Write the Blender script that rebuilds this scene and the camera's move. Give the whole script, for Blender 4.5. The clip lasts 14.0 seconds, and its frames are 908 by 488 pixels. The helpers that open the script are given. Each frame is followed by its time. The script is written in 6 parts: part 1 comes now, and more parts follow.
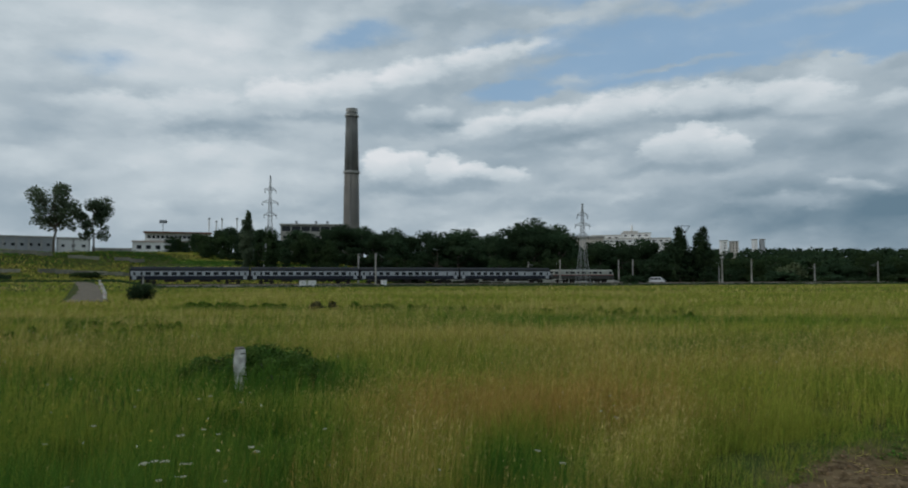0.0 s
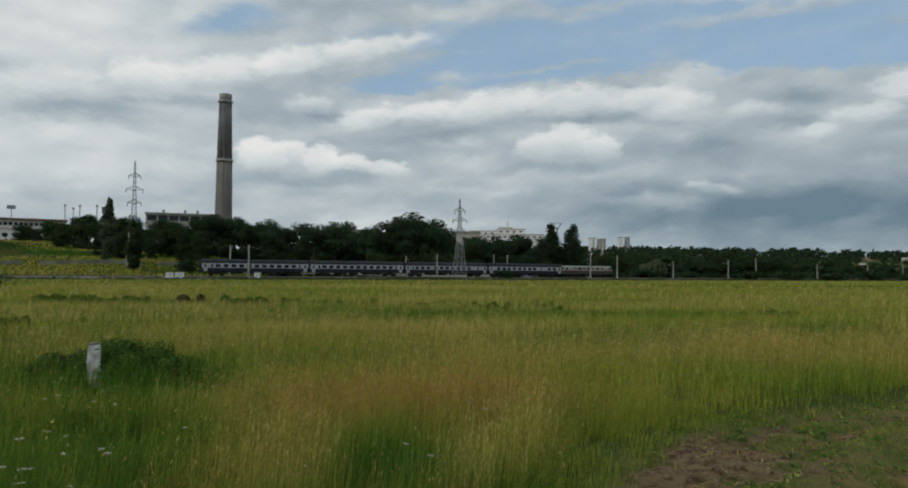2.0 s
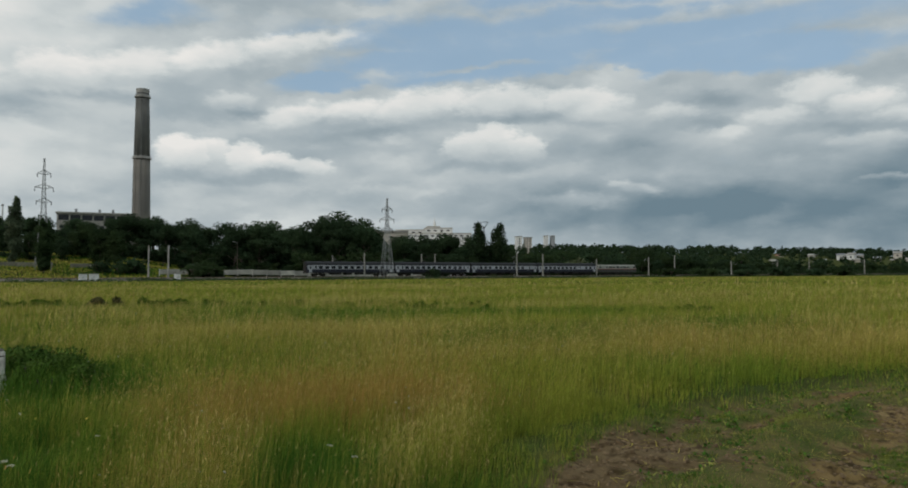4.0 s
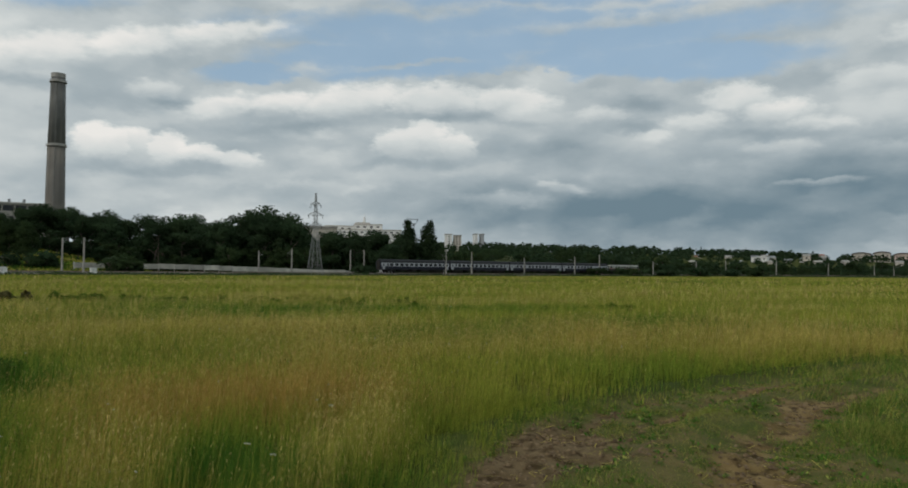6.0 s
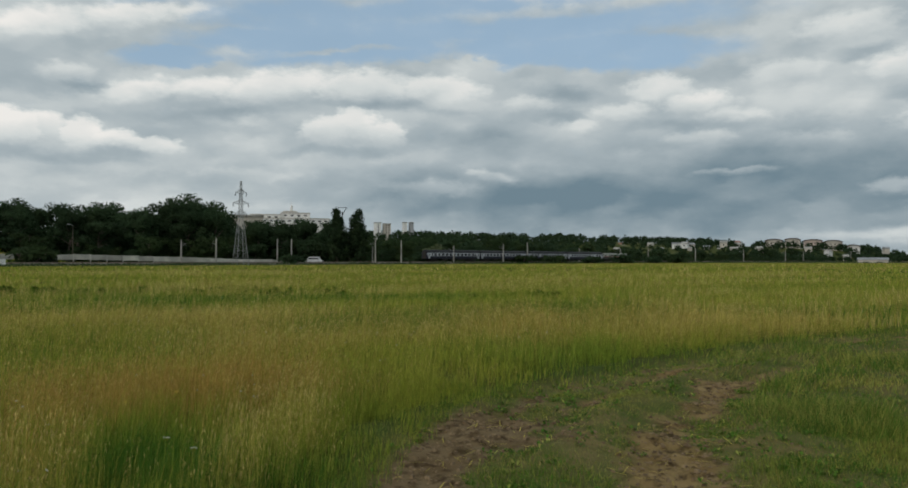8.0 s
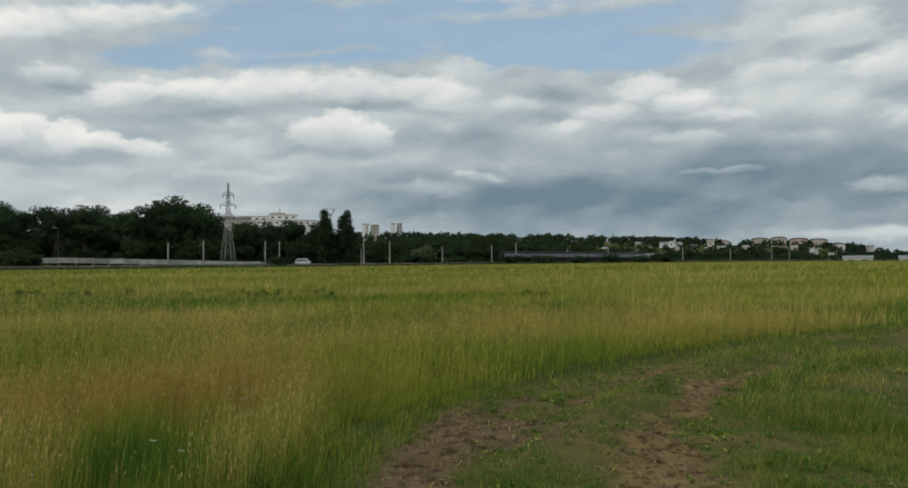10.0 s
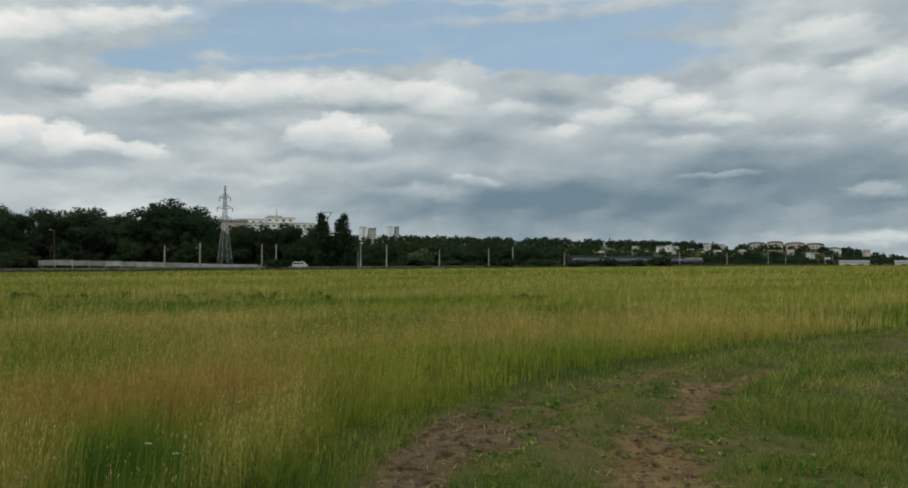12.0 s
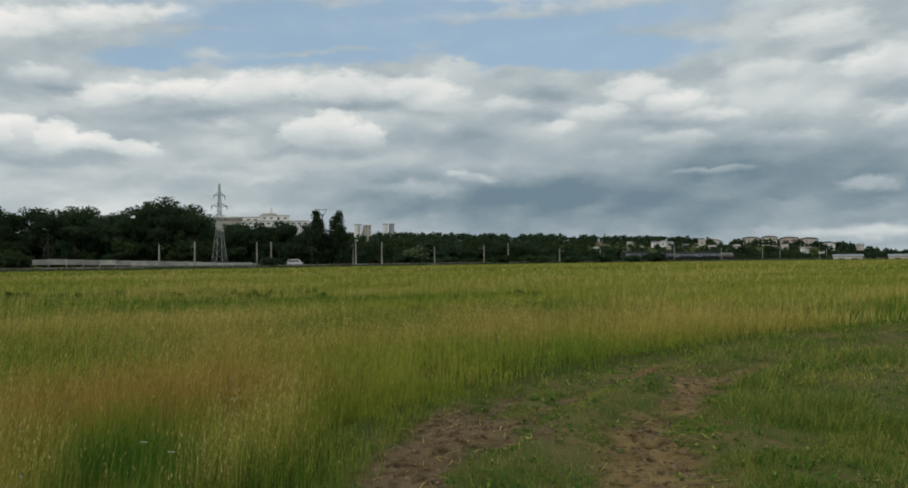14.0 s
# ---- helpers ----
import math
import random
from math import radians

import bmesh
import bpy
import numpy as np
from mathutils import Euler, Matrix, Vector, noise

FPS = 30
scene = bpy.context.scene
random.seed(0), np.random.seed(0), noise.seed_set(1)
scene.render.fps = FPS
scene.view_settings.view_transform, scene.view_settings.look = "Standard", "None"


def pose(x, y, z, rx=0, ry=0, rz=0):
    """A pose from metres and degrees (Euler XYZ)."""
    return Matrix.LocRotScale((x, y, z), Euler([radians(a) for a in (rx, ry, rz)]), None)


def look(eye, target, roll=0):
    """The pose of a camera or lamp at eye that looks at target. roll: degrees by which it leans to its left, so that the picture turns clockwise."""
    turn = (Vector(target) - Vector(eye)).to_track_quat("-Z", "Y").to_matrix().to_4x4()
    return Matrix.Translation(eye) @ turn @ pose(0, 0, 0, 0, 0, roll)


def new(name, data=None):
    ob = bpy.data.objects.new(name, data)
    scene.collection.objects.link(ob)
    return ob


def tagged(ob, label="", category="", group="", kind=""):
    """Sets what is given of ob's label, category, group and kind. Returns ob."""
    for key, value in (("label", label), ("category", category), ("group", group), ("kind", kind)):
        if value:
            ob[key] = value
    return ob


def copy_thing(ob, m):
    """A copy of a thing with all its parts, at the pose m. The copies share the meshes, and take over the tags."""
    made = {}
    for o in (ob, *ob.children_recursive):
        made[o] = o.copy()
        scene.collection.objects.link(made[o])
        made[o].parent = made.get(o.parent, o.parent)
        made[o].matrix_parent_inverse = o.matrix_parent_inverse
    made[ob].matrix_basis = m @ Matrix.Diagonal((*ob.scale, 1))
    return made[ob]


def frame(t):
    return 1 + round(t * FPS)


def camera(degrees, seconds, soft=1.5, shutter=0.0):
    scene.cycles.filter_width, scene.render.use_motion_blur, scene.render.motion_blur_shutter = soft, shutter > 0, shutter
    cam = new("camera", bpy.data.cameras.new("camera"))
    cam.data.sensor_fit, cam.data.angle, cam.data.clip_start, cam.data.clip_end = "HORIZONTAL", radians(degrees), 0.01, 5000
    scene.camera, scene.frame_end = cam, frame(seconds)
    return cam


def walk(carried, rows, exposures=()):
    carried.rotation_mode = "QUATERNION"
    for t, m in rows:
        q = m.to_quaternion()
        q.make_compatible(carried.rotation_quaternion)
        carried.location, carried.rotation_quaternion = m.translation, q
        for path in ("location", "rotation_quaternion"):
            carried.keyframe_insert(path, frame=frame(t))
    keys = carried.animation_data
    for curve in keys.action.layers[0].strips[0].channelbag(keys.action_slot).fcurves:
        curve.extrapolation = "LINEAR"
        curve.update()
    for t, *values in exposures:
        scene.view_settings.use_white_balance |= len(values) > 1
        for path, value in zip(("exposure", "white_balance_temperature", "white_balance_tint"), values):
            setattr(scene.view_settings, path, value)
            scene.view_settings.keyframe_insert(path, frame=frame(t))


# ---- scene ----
cam = camera(63.41, 14.0, soft=1.8, shutter=0.5)
# seconds, place in metres, yaw, pitch, roll: someone stands on a farm track and pans to the right
PATH = [
    (0.0, -0.000, 0.000, 1.600, -0.000, 2.818, 0.154),
    (0.5, 0.014, 0.014, 1.595, -2.668, 2.704, 0.168),
    (1.0, 0.029, 0.022, 1.592, -5.555, 2.567, 0.124),
    (1.5, 0.037, 0.024, 1.590, -7.783, 2.267, 0.035),
    (2.0, 0.045, 0.027, 1.594, -9.518, 2.356, -0.361),
    (2.5, 0.054, 0.030, 1.591, -11.016, 2.224, -0.382),
    (3.0, 0.062, 0.032, 1.592, -12.365, 2.129, -0.013),
    (5.5, 0.095, 0.002, 1.594, -19.211, 2.393, -0.440),
    (6.0, 0.106, -0.013, 1.596, -20.633, 2.090, -0.488),
    (6.5, 0.108, -0.011, 1.596, -22.647, 1.767, -0.205),
    (7.0, 0.123, -0.027, 1.595, -24.009, 1.716, -0.276),
    (7.5, 0.125, -0.040, 1.594, -24.996, 1.564, -0.117),
    (8.0, 0.130, -0.042, 1.593, -26.110, 1.208, -0.059),
    (10.5, 0.135, -0.046, 1.586, -27.011, 1.304, 0.348),
    (11.0, 0.135, -0.038, 1.585, -26.986, 1.333, 0.403),
    (11.5, 0.140, -0.040, 1.589, -27.230, 1.356, 0.273),
    (12.0, 0.140, -0.056, 1.586, -27.231, 1.540, 0.169),
    (12.5, 0.146, -0.061, 1.589, -27.248, 1.552, 0.238),
    (13.0, 0.144, -0.056, 1.587, -27.319, 1.377, 0.411),
    (13.5, 0.145, -0.056, 1.588, -27.439, 1.297, 0.400),
    (14.0, 0.143, -0.066, 1.586, -27.595, 1.277, 0.551),
]
walk(cam, [(t, pose(x, y, z, 90 + pitch, roll, yaw)) for t, x, y, z, yaw, pitch, roll in PATH],
     exposures=[(0.0, -0.24, 5950, 9), (1.0, -0.20, 6150, 9.5), (2.0, -0.16, 6300, 10), (3.0, -0.14, 6400, 10), (6.5, -0.10, 6500, 10), (10.5, -0.03, 6500, 10), (14.0, -0.03, 6500, 10)])

# ---- world and sun ----
SUN_AZ, SUN_EL = -115.0, 38.0
world = bpy.data.worlds.new("cloudy_sky")
scene.world = world
world.use_nodes = True
wt = world.node_tree
wt.nodes.clear()


def wmath(op, a, b=None, c=None, clamp=False):
    n = wt.nodes.new("ShaderNodeMath")
    n.operation, n.use_clamp = op, clamp
    for i, v in enumerate((a, b, c)):
        if v is None:
            continue
        if isinstance(v, (int, float)):
            n.inputs[i].default_value = v
        else:
            wt.links.new(v, n.inputs[i])
    return n.outputs[0]


def wsmooth(v, lo, hi, a=0.0, b=1.0):
    n = wt.nodes.new("ShaderNodeMapRange")
    n.interpolation_type = "SMOOTHSTEP"
    wt.links.new(v, n.inputs[0])
    for i, value in enumerate((lo, hi, a, b)):
        n.inputs[i + 1].default_value = value
    return n.outputs[0]


def wmix(f, a, b):
    n = wt.nodes.new("ShaderNodeMix")
    n.data_type = "RGBA"
    for sock, v in ((n.inputs[0], f), (n.inputs[6], a), (n.inputs[7], b)):
        if isinstance(v, tuple):
            sock.default_value = (*v, 1)
        elif isinstance(v, (int, float)):
            sock.default_value = v
        else:
            wt.links.new(v, sock)
    return n.outputs[2]


def wvec(x, y, z=0.0):
    n = wt.nodes.new("ShaderNodeCombineXYZ")
    for sock, v in zip(n.inputs, (x, y, z)):
        if isinstance(v, (int, float)):
            sock.default_value = v
        else:
            wt.links.new(v, sock)
    return n.outputs[0]


def wnoise(vec, scale, detail=6.0, rough=0.55, colour=False):
    n = wt.nodes.new("ShaderNodeTexNoise")
    wt.links.new(vec, n.inputs["Vector"])
    n.inputs["Scale"].default_value, n.inputs["Detail"].default_value, n.inputs["Roughness"].default_value = scale, detail, rough
    return n.outputs[1 if colour else 0]


geo = wt.nodes.new("ShaderNodeTexCoord")
sep = wt.nodes.new("ShaderNodeSeparateXYZ")
wt.links.new(geo.outputs["Generated"], sep.inputs[0])
az = wmath("MULTIPLY", wmath("ARCTAN2", sep.outputs[0], sep.outputs[1]), 57.2958)
el = wmath("MULTIPLY", wmath("ARCSINE", sep.outputs[2]), 57.2958)
flat = wvec(az, wmath("MULTIPLY", el, 2.0))
warp_n = wnoise(flat, 0.22, 5.0, 0.6, True)
wsep = wt.nodes.new("ShaderNodeSeparateXYZ")
wt.links.new(warp_n, wsep.inputs[0])
puff_n = wnoise(flat, 0.55, 5.0, 0.6, True)
psep = wt.nodes.new("ShaderNodeSeparateXYZ")
wt.links.new(puff_n, psep.inputs[0])
waz = wmath("ADD", az, wmath("MULTIPLY", wmath("SUBTRACT", wsep.outputs[0], 0.5), 5.0))
wel = wmath("ADD", el, wmath("MULTIPLY", wmath("SUBTRACT", wsep.outputs[1], 0.5), 2.4))
place = wvec(waz, wel)
puffed = wvec(wmath("ADD", az, wmath("MULTIPLY", wmath("SUBTRACT", psep.outputs[0], 0.5), 1.7)), wmath("ADD", el, wmath("MULTIPLY", wmath("SUBTRACT", psep.outputs[1], 0.5), 1.0)))
knobs = wmath("SUBTRACT", wnoise(flat, 0.75, 4.0, 0.6), 0.5)


turn_of = [None]


def after(vec):
    """The same direction, worked out only once the patch before is done (keeps the sky's node chain short)."""
    if turn_of[0] is None:
        return vec
    n = wt.nodes.new("ShaderNodeVectorMath")
    n.operation = "MULTIPLY_ADD"
    wt.links.new(turn_of[0], n.inputs[0])
    n.inputs[1].default_value = (1e-7, 1e-7, 1e-7)
    wt.links.new(vec, n.inputs[2])
    return n.outputs[0]


def spot(a, e, ra, re, tilt=0.0, soft=0.2, puffy=False):
    """A soft-edged patch of sky round azimuth a and elevation e, in degrees."""
    m = wt.nodes.new("ShaderNodeMapping")
    m.vector_type = "TEXTURE"
    wt.links.new(after(puffed if puffy else place), m.inputs[0])
    m.inputs[1].default_value, m.inputs[2].default_value, m.inputs[3].default_value = (a, e, 0), (0, 0, radians(tilt)), (ra, re, 1)
    d = wt.nodes.new("ShaderNodeVectorMath")
    d.operation = "LENGTH"
    wt.links.new(m.outputs[0], d.inputs[0])
    turn_of[0] = wsmooth(d.outputs["Value"], 1.0, soft)
    return turn_of[0]


def head(a, e, ra, re, tilt=0.0, crisp=0.16):
    """A cumulus puff: crisp, knobbly and bright above, fading towards its flat base."""
    m = wt.nodes.new("ShaderNodeMapping")
    m.vector_type = "TEXTURE"
    wt.links.new(after(puffed), m.inputs[0])
    m.inputs[1].default_value, m.inputs[2].default_value, m.inputs[3].default_value = (a, e, 0), (0, 0, radians(tilt)), (ra, re, 1)
    d = wt.nodes.new("ShaderNodeVectorMath")
    d.operation = "LENGTH"
    wt.links.new(m.outputs[0], d.inputs[0])
    s = wt.nodes.new("ShaderNodeSeparateXYZ")
    wt.links.new(m.outputs[0], s.inputs[0])
    inside = wsmooth(wmath("ADD", d.outputs["Value"], wmath("MULTIPLY", knobs, 0.8)), 1.06, 0.94 - crisp)
    turn_of[0] = wmath("MULTIPLY", inside, wsmooth(s.outputs[1], -1.0, 0.5))
    return turn_of[0]


def together(op, values):
    total = values[0]
    for v in values[1:]:
        total = wmath(op, total, v)
    return total


# gaps of blue, then streaks of cloud that cross them
gaps = together("MAXIMUM", [spot(16, 16.0, 15, 2.0, 2, 0.5), spot(36, 15.7, 15, 1.9, -3, 0.5), spot(26, 18.0, 32, 2.6, 0, 0.4), spot(-7.5, 18.4, 7, 1.6, 10, 0.0),
                            spot(-25.5, 15.2, 6, 1.8, 0, -0.6), spot(5.5, 14.6, 6, 1.2, 10, 0.4), spot(24, 21.5, 30, 2.5, 0, 0.3)])
veils = together("MAXIMUM", [spot(0.5, 16.6, 9.5, 0.9, 14, 0.5, True), spot(6.5, 19.6, 5, 0.6, 4, 0.2, True), spot(9, 15.2, 4, 0.7, 0, 0.0),
                             spot(34, 18.6, 15, 0.8, 2, 0.1, True), spot(14, 20.6, 6, 0.7, 6, 0.0), spot(17, 15.6, 8, 0.4, 4, 0.0), spot(26, 15.0, 6, 0.35, 0, 0.0)])
detail = wnoise(flat, 0.35, 6.0, 0.52)
fine = wmath("SUBTRACT", detail, 0.5)
cover = wmath("SUBTRACT", 1.0, gaps)
cover = wmath("ADD", cover, wmath("MULTIPLY", veils, 0.6))
cover = wsmooth(wmath("ADD", cover, wmath("MULTIPLY", fine, 0.8)), -0.05, 0.95, 0.10, 1.0)
# sunlit puffs of cumulus in the order of the banks they belong to
puffs = [(16.2, 9.7, 2.3, 1.4, 0, 0.35), (18.4, 10.0, 2.3, 1.9, 0, 0.38), (20.7, 9.6, 1.9, 1.4, 0, 0.33),
         (-5.2, 8.8, 2.4, 1.6, 0, 0.52), (-3.1, 9.0, 1.8, 1.3, 0, 0.46), (-0.9, 8.7, 1.8, 1.4, 0, 0.48), (1.4, 8.4, 2.2, 0.8, -4, 0.44), (4.2, 8.2, 1.9, 0.7, 0, 0.36),
         (3.0, 11.9, 3.2, 1.2, 10, 0.34), (7.2, 12.4, 3.6, 1.2, 8, 0.40), (12.5, 12.9, 5.5, 1.6, 9, 0.40), (19.0, 13.1, 5.5, 1.7, 2, 0.42), (24.8, 13.0, 4.6, 1.4, -3, 0.40),
         (41.8, 12.6, 3.0, 1.5, 0, 0.40), (44.6, 11.5, 3.2, 1.1, 0, 0.36), (39.0, 11.0, 3.0, 0.9, 0, 0.26), (47.0, 10.4, 3.0, 0.8, 0, 0.22), (36.0, 10.1, 1.8, 0.6, 0, 0.14), (32.0, 11.8, 2.6, 1.0, 0, 0.22),
         (-13.0, 13.9, 3.6, 1.7, 0, 0.30), (-8.8, 14.6, 4.0, 1.5, 12, 0.32), (-3.6, 15.7, 4.4, 1.4, 14, 0.34), (2.0, 16.9, 5.0, 1.2, 12, 0.36), (6.6, 17.7, 3.0, 0.8, 6, 0.32),
         (-1.8, 12.6, 2.2, 1.1, 0, 0.20), (-19.5, 12.8, 4.5, 1.4, 6, 0.20), (-25.5, 12.2, 4.0, 1.3, 0, 0.20), (-17.0, 9.4, 5.0, 1.2, 0, 0.14),
         (54.5, 15.6, 4.0, 1.5, 0, 0.24), (58.5, 12.8, 4.0, 1.5, 0, 0.28), (50.5, 13.2, 3.0, 1.1, 0, 0.22), (57.2, 4.9, 2.4, 0.8, 0, 0.34), (60.0, 9.2, 3.5, 1.2, 0, 0.28), (52.0, 8.4, 3.5, 0.9, 0, 0.16),
         (29.0, 6.4, 2.8, 0.55, -12, 0.22), (47.4, 6.45, 3.4, 0.35, 0, 0.28), (44.5, 9.0, 3.5, 0.7, 0, 0.16), (10.0, 6.2, 5.0, 0.8, 0, 0.14), (24.0, 5.4, 4.5, 0.9, 0, 0.20)]
lit = [wmath("MULTIPLY", head(*p[:5], 0.3 if i < 8 else 0.5), p[5]) for i, p in enumerate(puffs)]
soft_lit = [(spot(-20, 8, 20, 5.5, 0, 0.0), 0.20), (spot(-20, 17, 20, 7, 0, 0.0), 0.34), (spot(60, 1.6, 16, 0.8, 0, 0.0), 0.36), (spot(4, 4.4, 18, 2.0, 0, 0.0), 0.14),
            (spot(54, 13, 11, 4, 0, 0.0), 0.12), (spot(34, 19.6, 16, 1.6, 2, 0.1), 0.2)]
dark = [(spot(46, 4.0, 40, 5.0, 0, 0.2), 0.32), (spot(40, 4.6, 16, 3.4, 0, 0.0), 0.16), (spot(50, 7.6, 17, 3.0, -2, 0.0), 0.26), (spot(25, 5.0, 15, 3.6, 0, 0.0), 0.20), (spot(28, 8.9, 8, 1.8, -4, 0.1), 0.20), (spot(17, 8.2, 9, 0.7, 0, 0.0), 0.14),
        (spot(9, 10.9, 9, 1.0, 6, 0.0), 0.20), (spot(22, 11.7, 8, 0.7, -2, 0.0), 0.16), (spot(34.6, 10.9, 2.8, 0.9, 0, 0.1, True), 0.24), (spot(35, 12.6, 3.5, 0.8, 0, 0.1, True), 0.14),
        (spot(-18, 11.0, 9, 0.9, 4, 0.0), 0.18), (spot(55.5, 13.9, 3.2, 0.8, 0, 0.2, True), 0.26), (spot(-1, 7.3, 8, 0.7, 0, 0.0), 0.14), (spot(-0.6, 11.9, 2.2, 0.6, 0, 0.1, True), 0.20),
        (spot(-12, 12.2, 7, 0.7, 4, 0.0), 0.16), (spot(-20, 5.4, 10, 0.9, 0, 0.0), 0.08), (spot(-16, 16.2, 9, 1.0, 8, 0.0), 0.10), (spot(43, 10.0, 6, 0.7, 0, 0.0), 0.14), (spot(59, 11.2, 5, 0.8, 0, 0.0), 0.14)]
glow = wmath("ADD", together("MAXIMUM", lit), together("ADD", [wmath("MULTIPLY", s, w) for s, w in soft_lit]))
shade = together("ADD", [wmath("MULTIPLY", s, w) for s, w in dark])
billow = wmath("SUBTRACT", wnoise(flat, 0.13, 6.0, 0.5), 0.5)
# rounded billows, lit from above: each lump is bright on its upper side and dark in its creases
lump_at = wvec(wmath("ADD", az, wmath("MULTIPLY", wmath("SUBTRACT", psep.outputs[0], 0.5), 3.0)), wmath("MULTIPLY", wmath("ADD", el, wmath("MULTIPLY", wmath("SUBTRACT", psep.outputs[1], 0.5), 1.6)), 2.1))
raised = wt.nodes.new("ShaderNodeVectorMath")
raised.operation = "ADD"
raised.inputs[1].default_value = (0.5, -1.1, 0)
wt.links.new(lump_at, raised.inputs[0])


def lumps(vec, scale):
    n = wt.nodes.new("ShaderNodeTexVoronoi")
    n.voronoi_dimensions, n.feature = "2D", "SMOOTH_F1"
    n.inputs["Scale"].default_value, n.inputs["Smoothness"].default_value, n.inputs["Detail"].default_value = scale, 0.8, 1.0
    wt.links.new(vec, n.inputs["Vector"])
    return n.outputs["Distance"]


heap = lumps(lump_at, 0.14)
relief = wmath("SUBTRACT", lumps(raised.outputs[0], 0.14), heap)
tone = wmath("ADD", wmath("SUBTRACT", glow, shade), wmath("MULTIPLY_ADD", billow, 0.42, 0.50))
tone = wmath("ADD", tone, wmath("MULTIPLY_ADD", relief, 0.30, wmath("MULTIPLY", wmath("SUBTRACT", 0.42, heap), 0.08)))
tone = wmath("ADD", tone, wmath("MULTIPLY", fine, 0.06), clamp=True)
ramp = wt.nodes.new("ShaderNodeValToRGB")
wt.links.new(tone, ramp.inputs[0])
ramp.color_ramp.elements[0].position, ramp.color_ramp.elements[0].color = 0.0, (0.155, 0.228, 0.275, 1)
ramp.color_ramp.elements[1].position, ramp.color_ramp.elements[1].color = 1.0, (0.84, 0.825, 0.79, 1)
e = ramp.color_ramp.elements.new(0.42)
e.color = (0.385, 0.447, 0.475, 1)
e = ramp.color_ramp.elements.new(0.7)
e.color = (0.62, 0.66, 0.655, 1)
gain = wt.nodes.new("ShaderNodeVectorMath")
gain.operation = "SCALE"
gain.inputs["Scale"].default_value = 10.5
wt.links.new(ramp.outputs[0], gain.inputs[0])
sky = wt.nodes.new("ShaderNodeTexSky")
sky.sky_type, sky.sun_disc = "NISHITA", False
sky.sun_elevation, sky.sun_rotation = radians(SUN_EL), radians(SUN_AZ)
blue = wmix(0.7, sky.outputs[0], (3.5, 5.1, 6.6))
bg = wt.nodes.new("ShaderNodeBackground")
bg.inputs["Strength"].default_value = 0.1
wt.links.new(wmix(cover, blue, gain.outputs[0]), bg.inputs[0])
wout = wt.nodes.new("ShaderNodeOutputWorld")
wt.links.new(bg.outputs[0], wout.inputs[0])

sun_data = bpy.data.lights.new("sun", "SUN")
sun_data.energy, sun_data.angle, sun_data.color = 1.0, radians(14), (1.0, 0.93, 0.84)
sun = new("sun", sun_data)
sa, se = radians(SUN_AZ), radians(SUN_EL)
sun.matrix_world = look((0, 0, 0), (-math.sin(sa) * math.cos(se), -math.cos(sa) * math.cos(se), -math.sin(se)))
scene.view_settings.exposure = 0.0


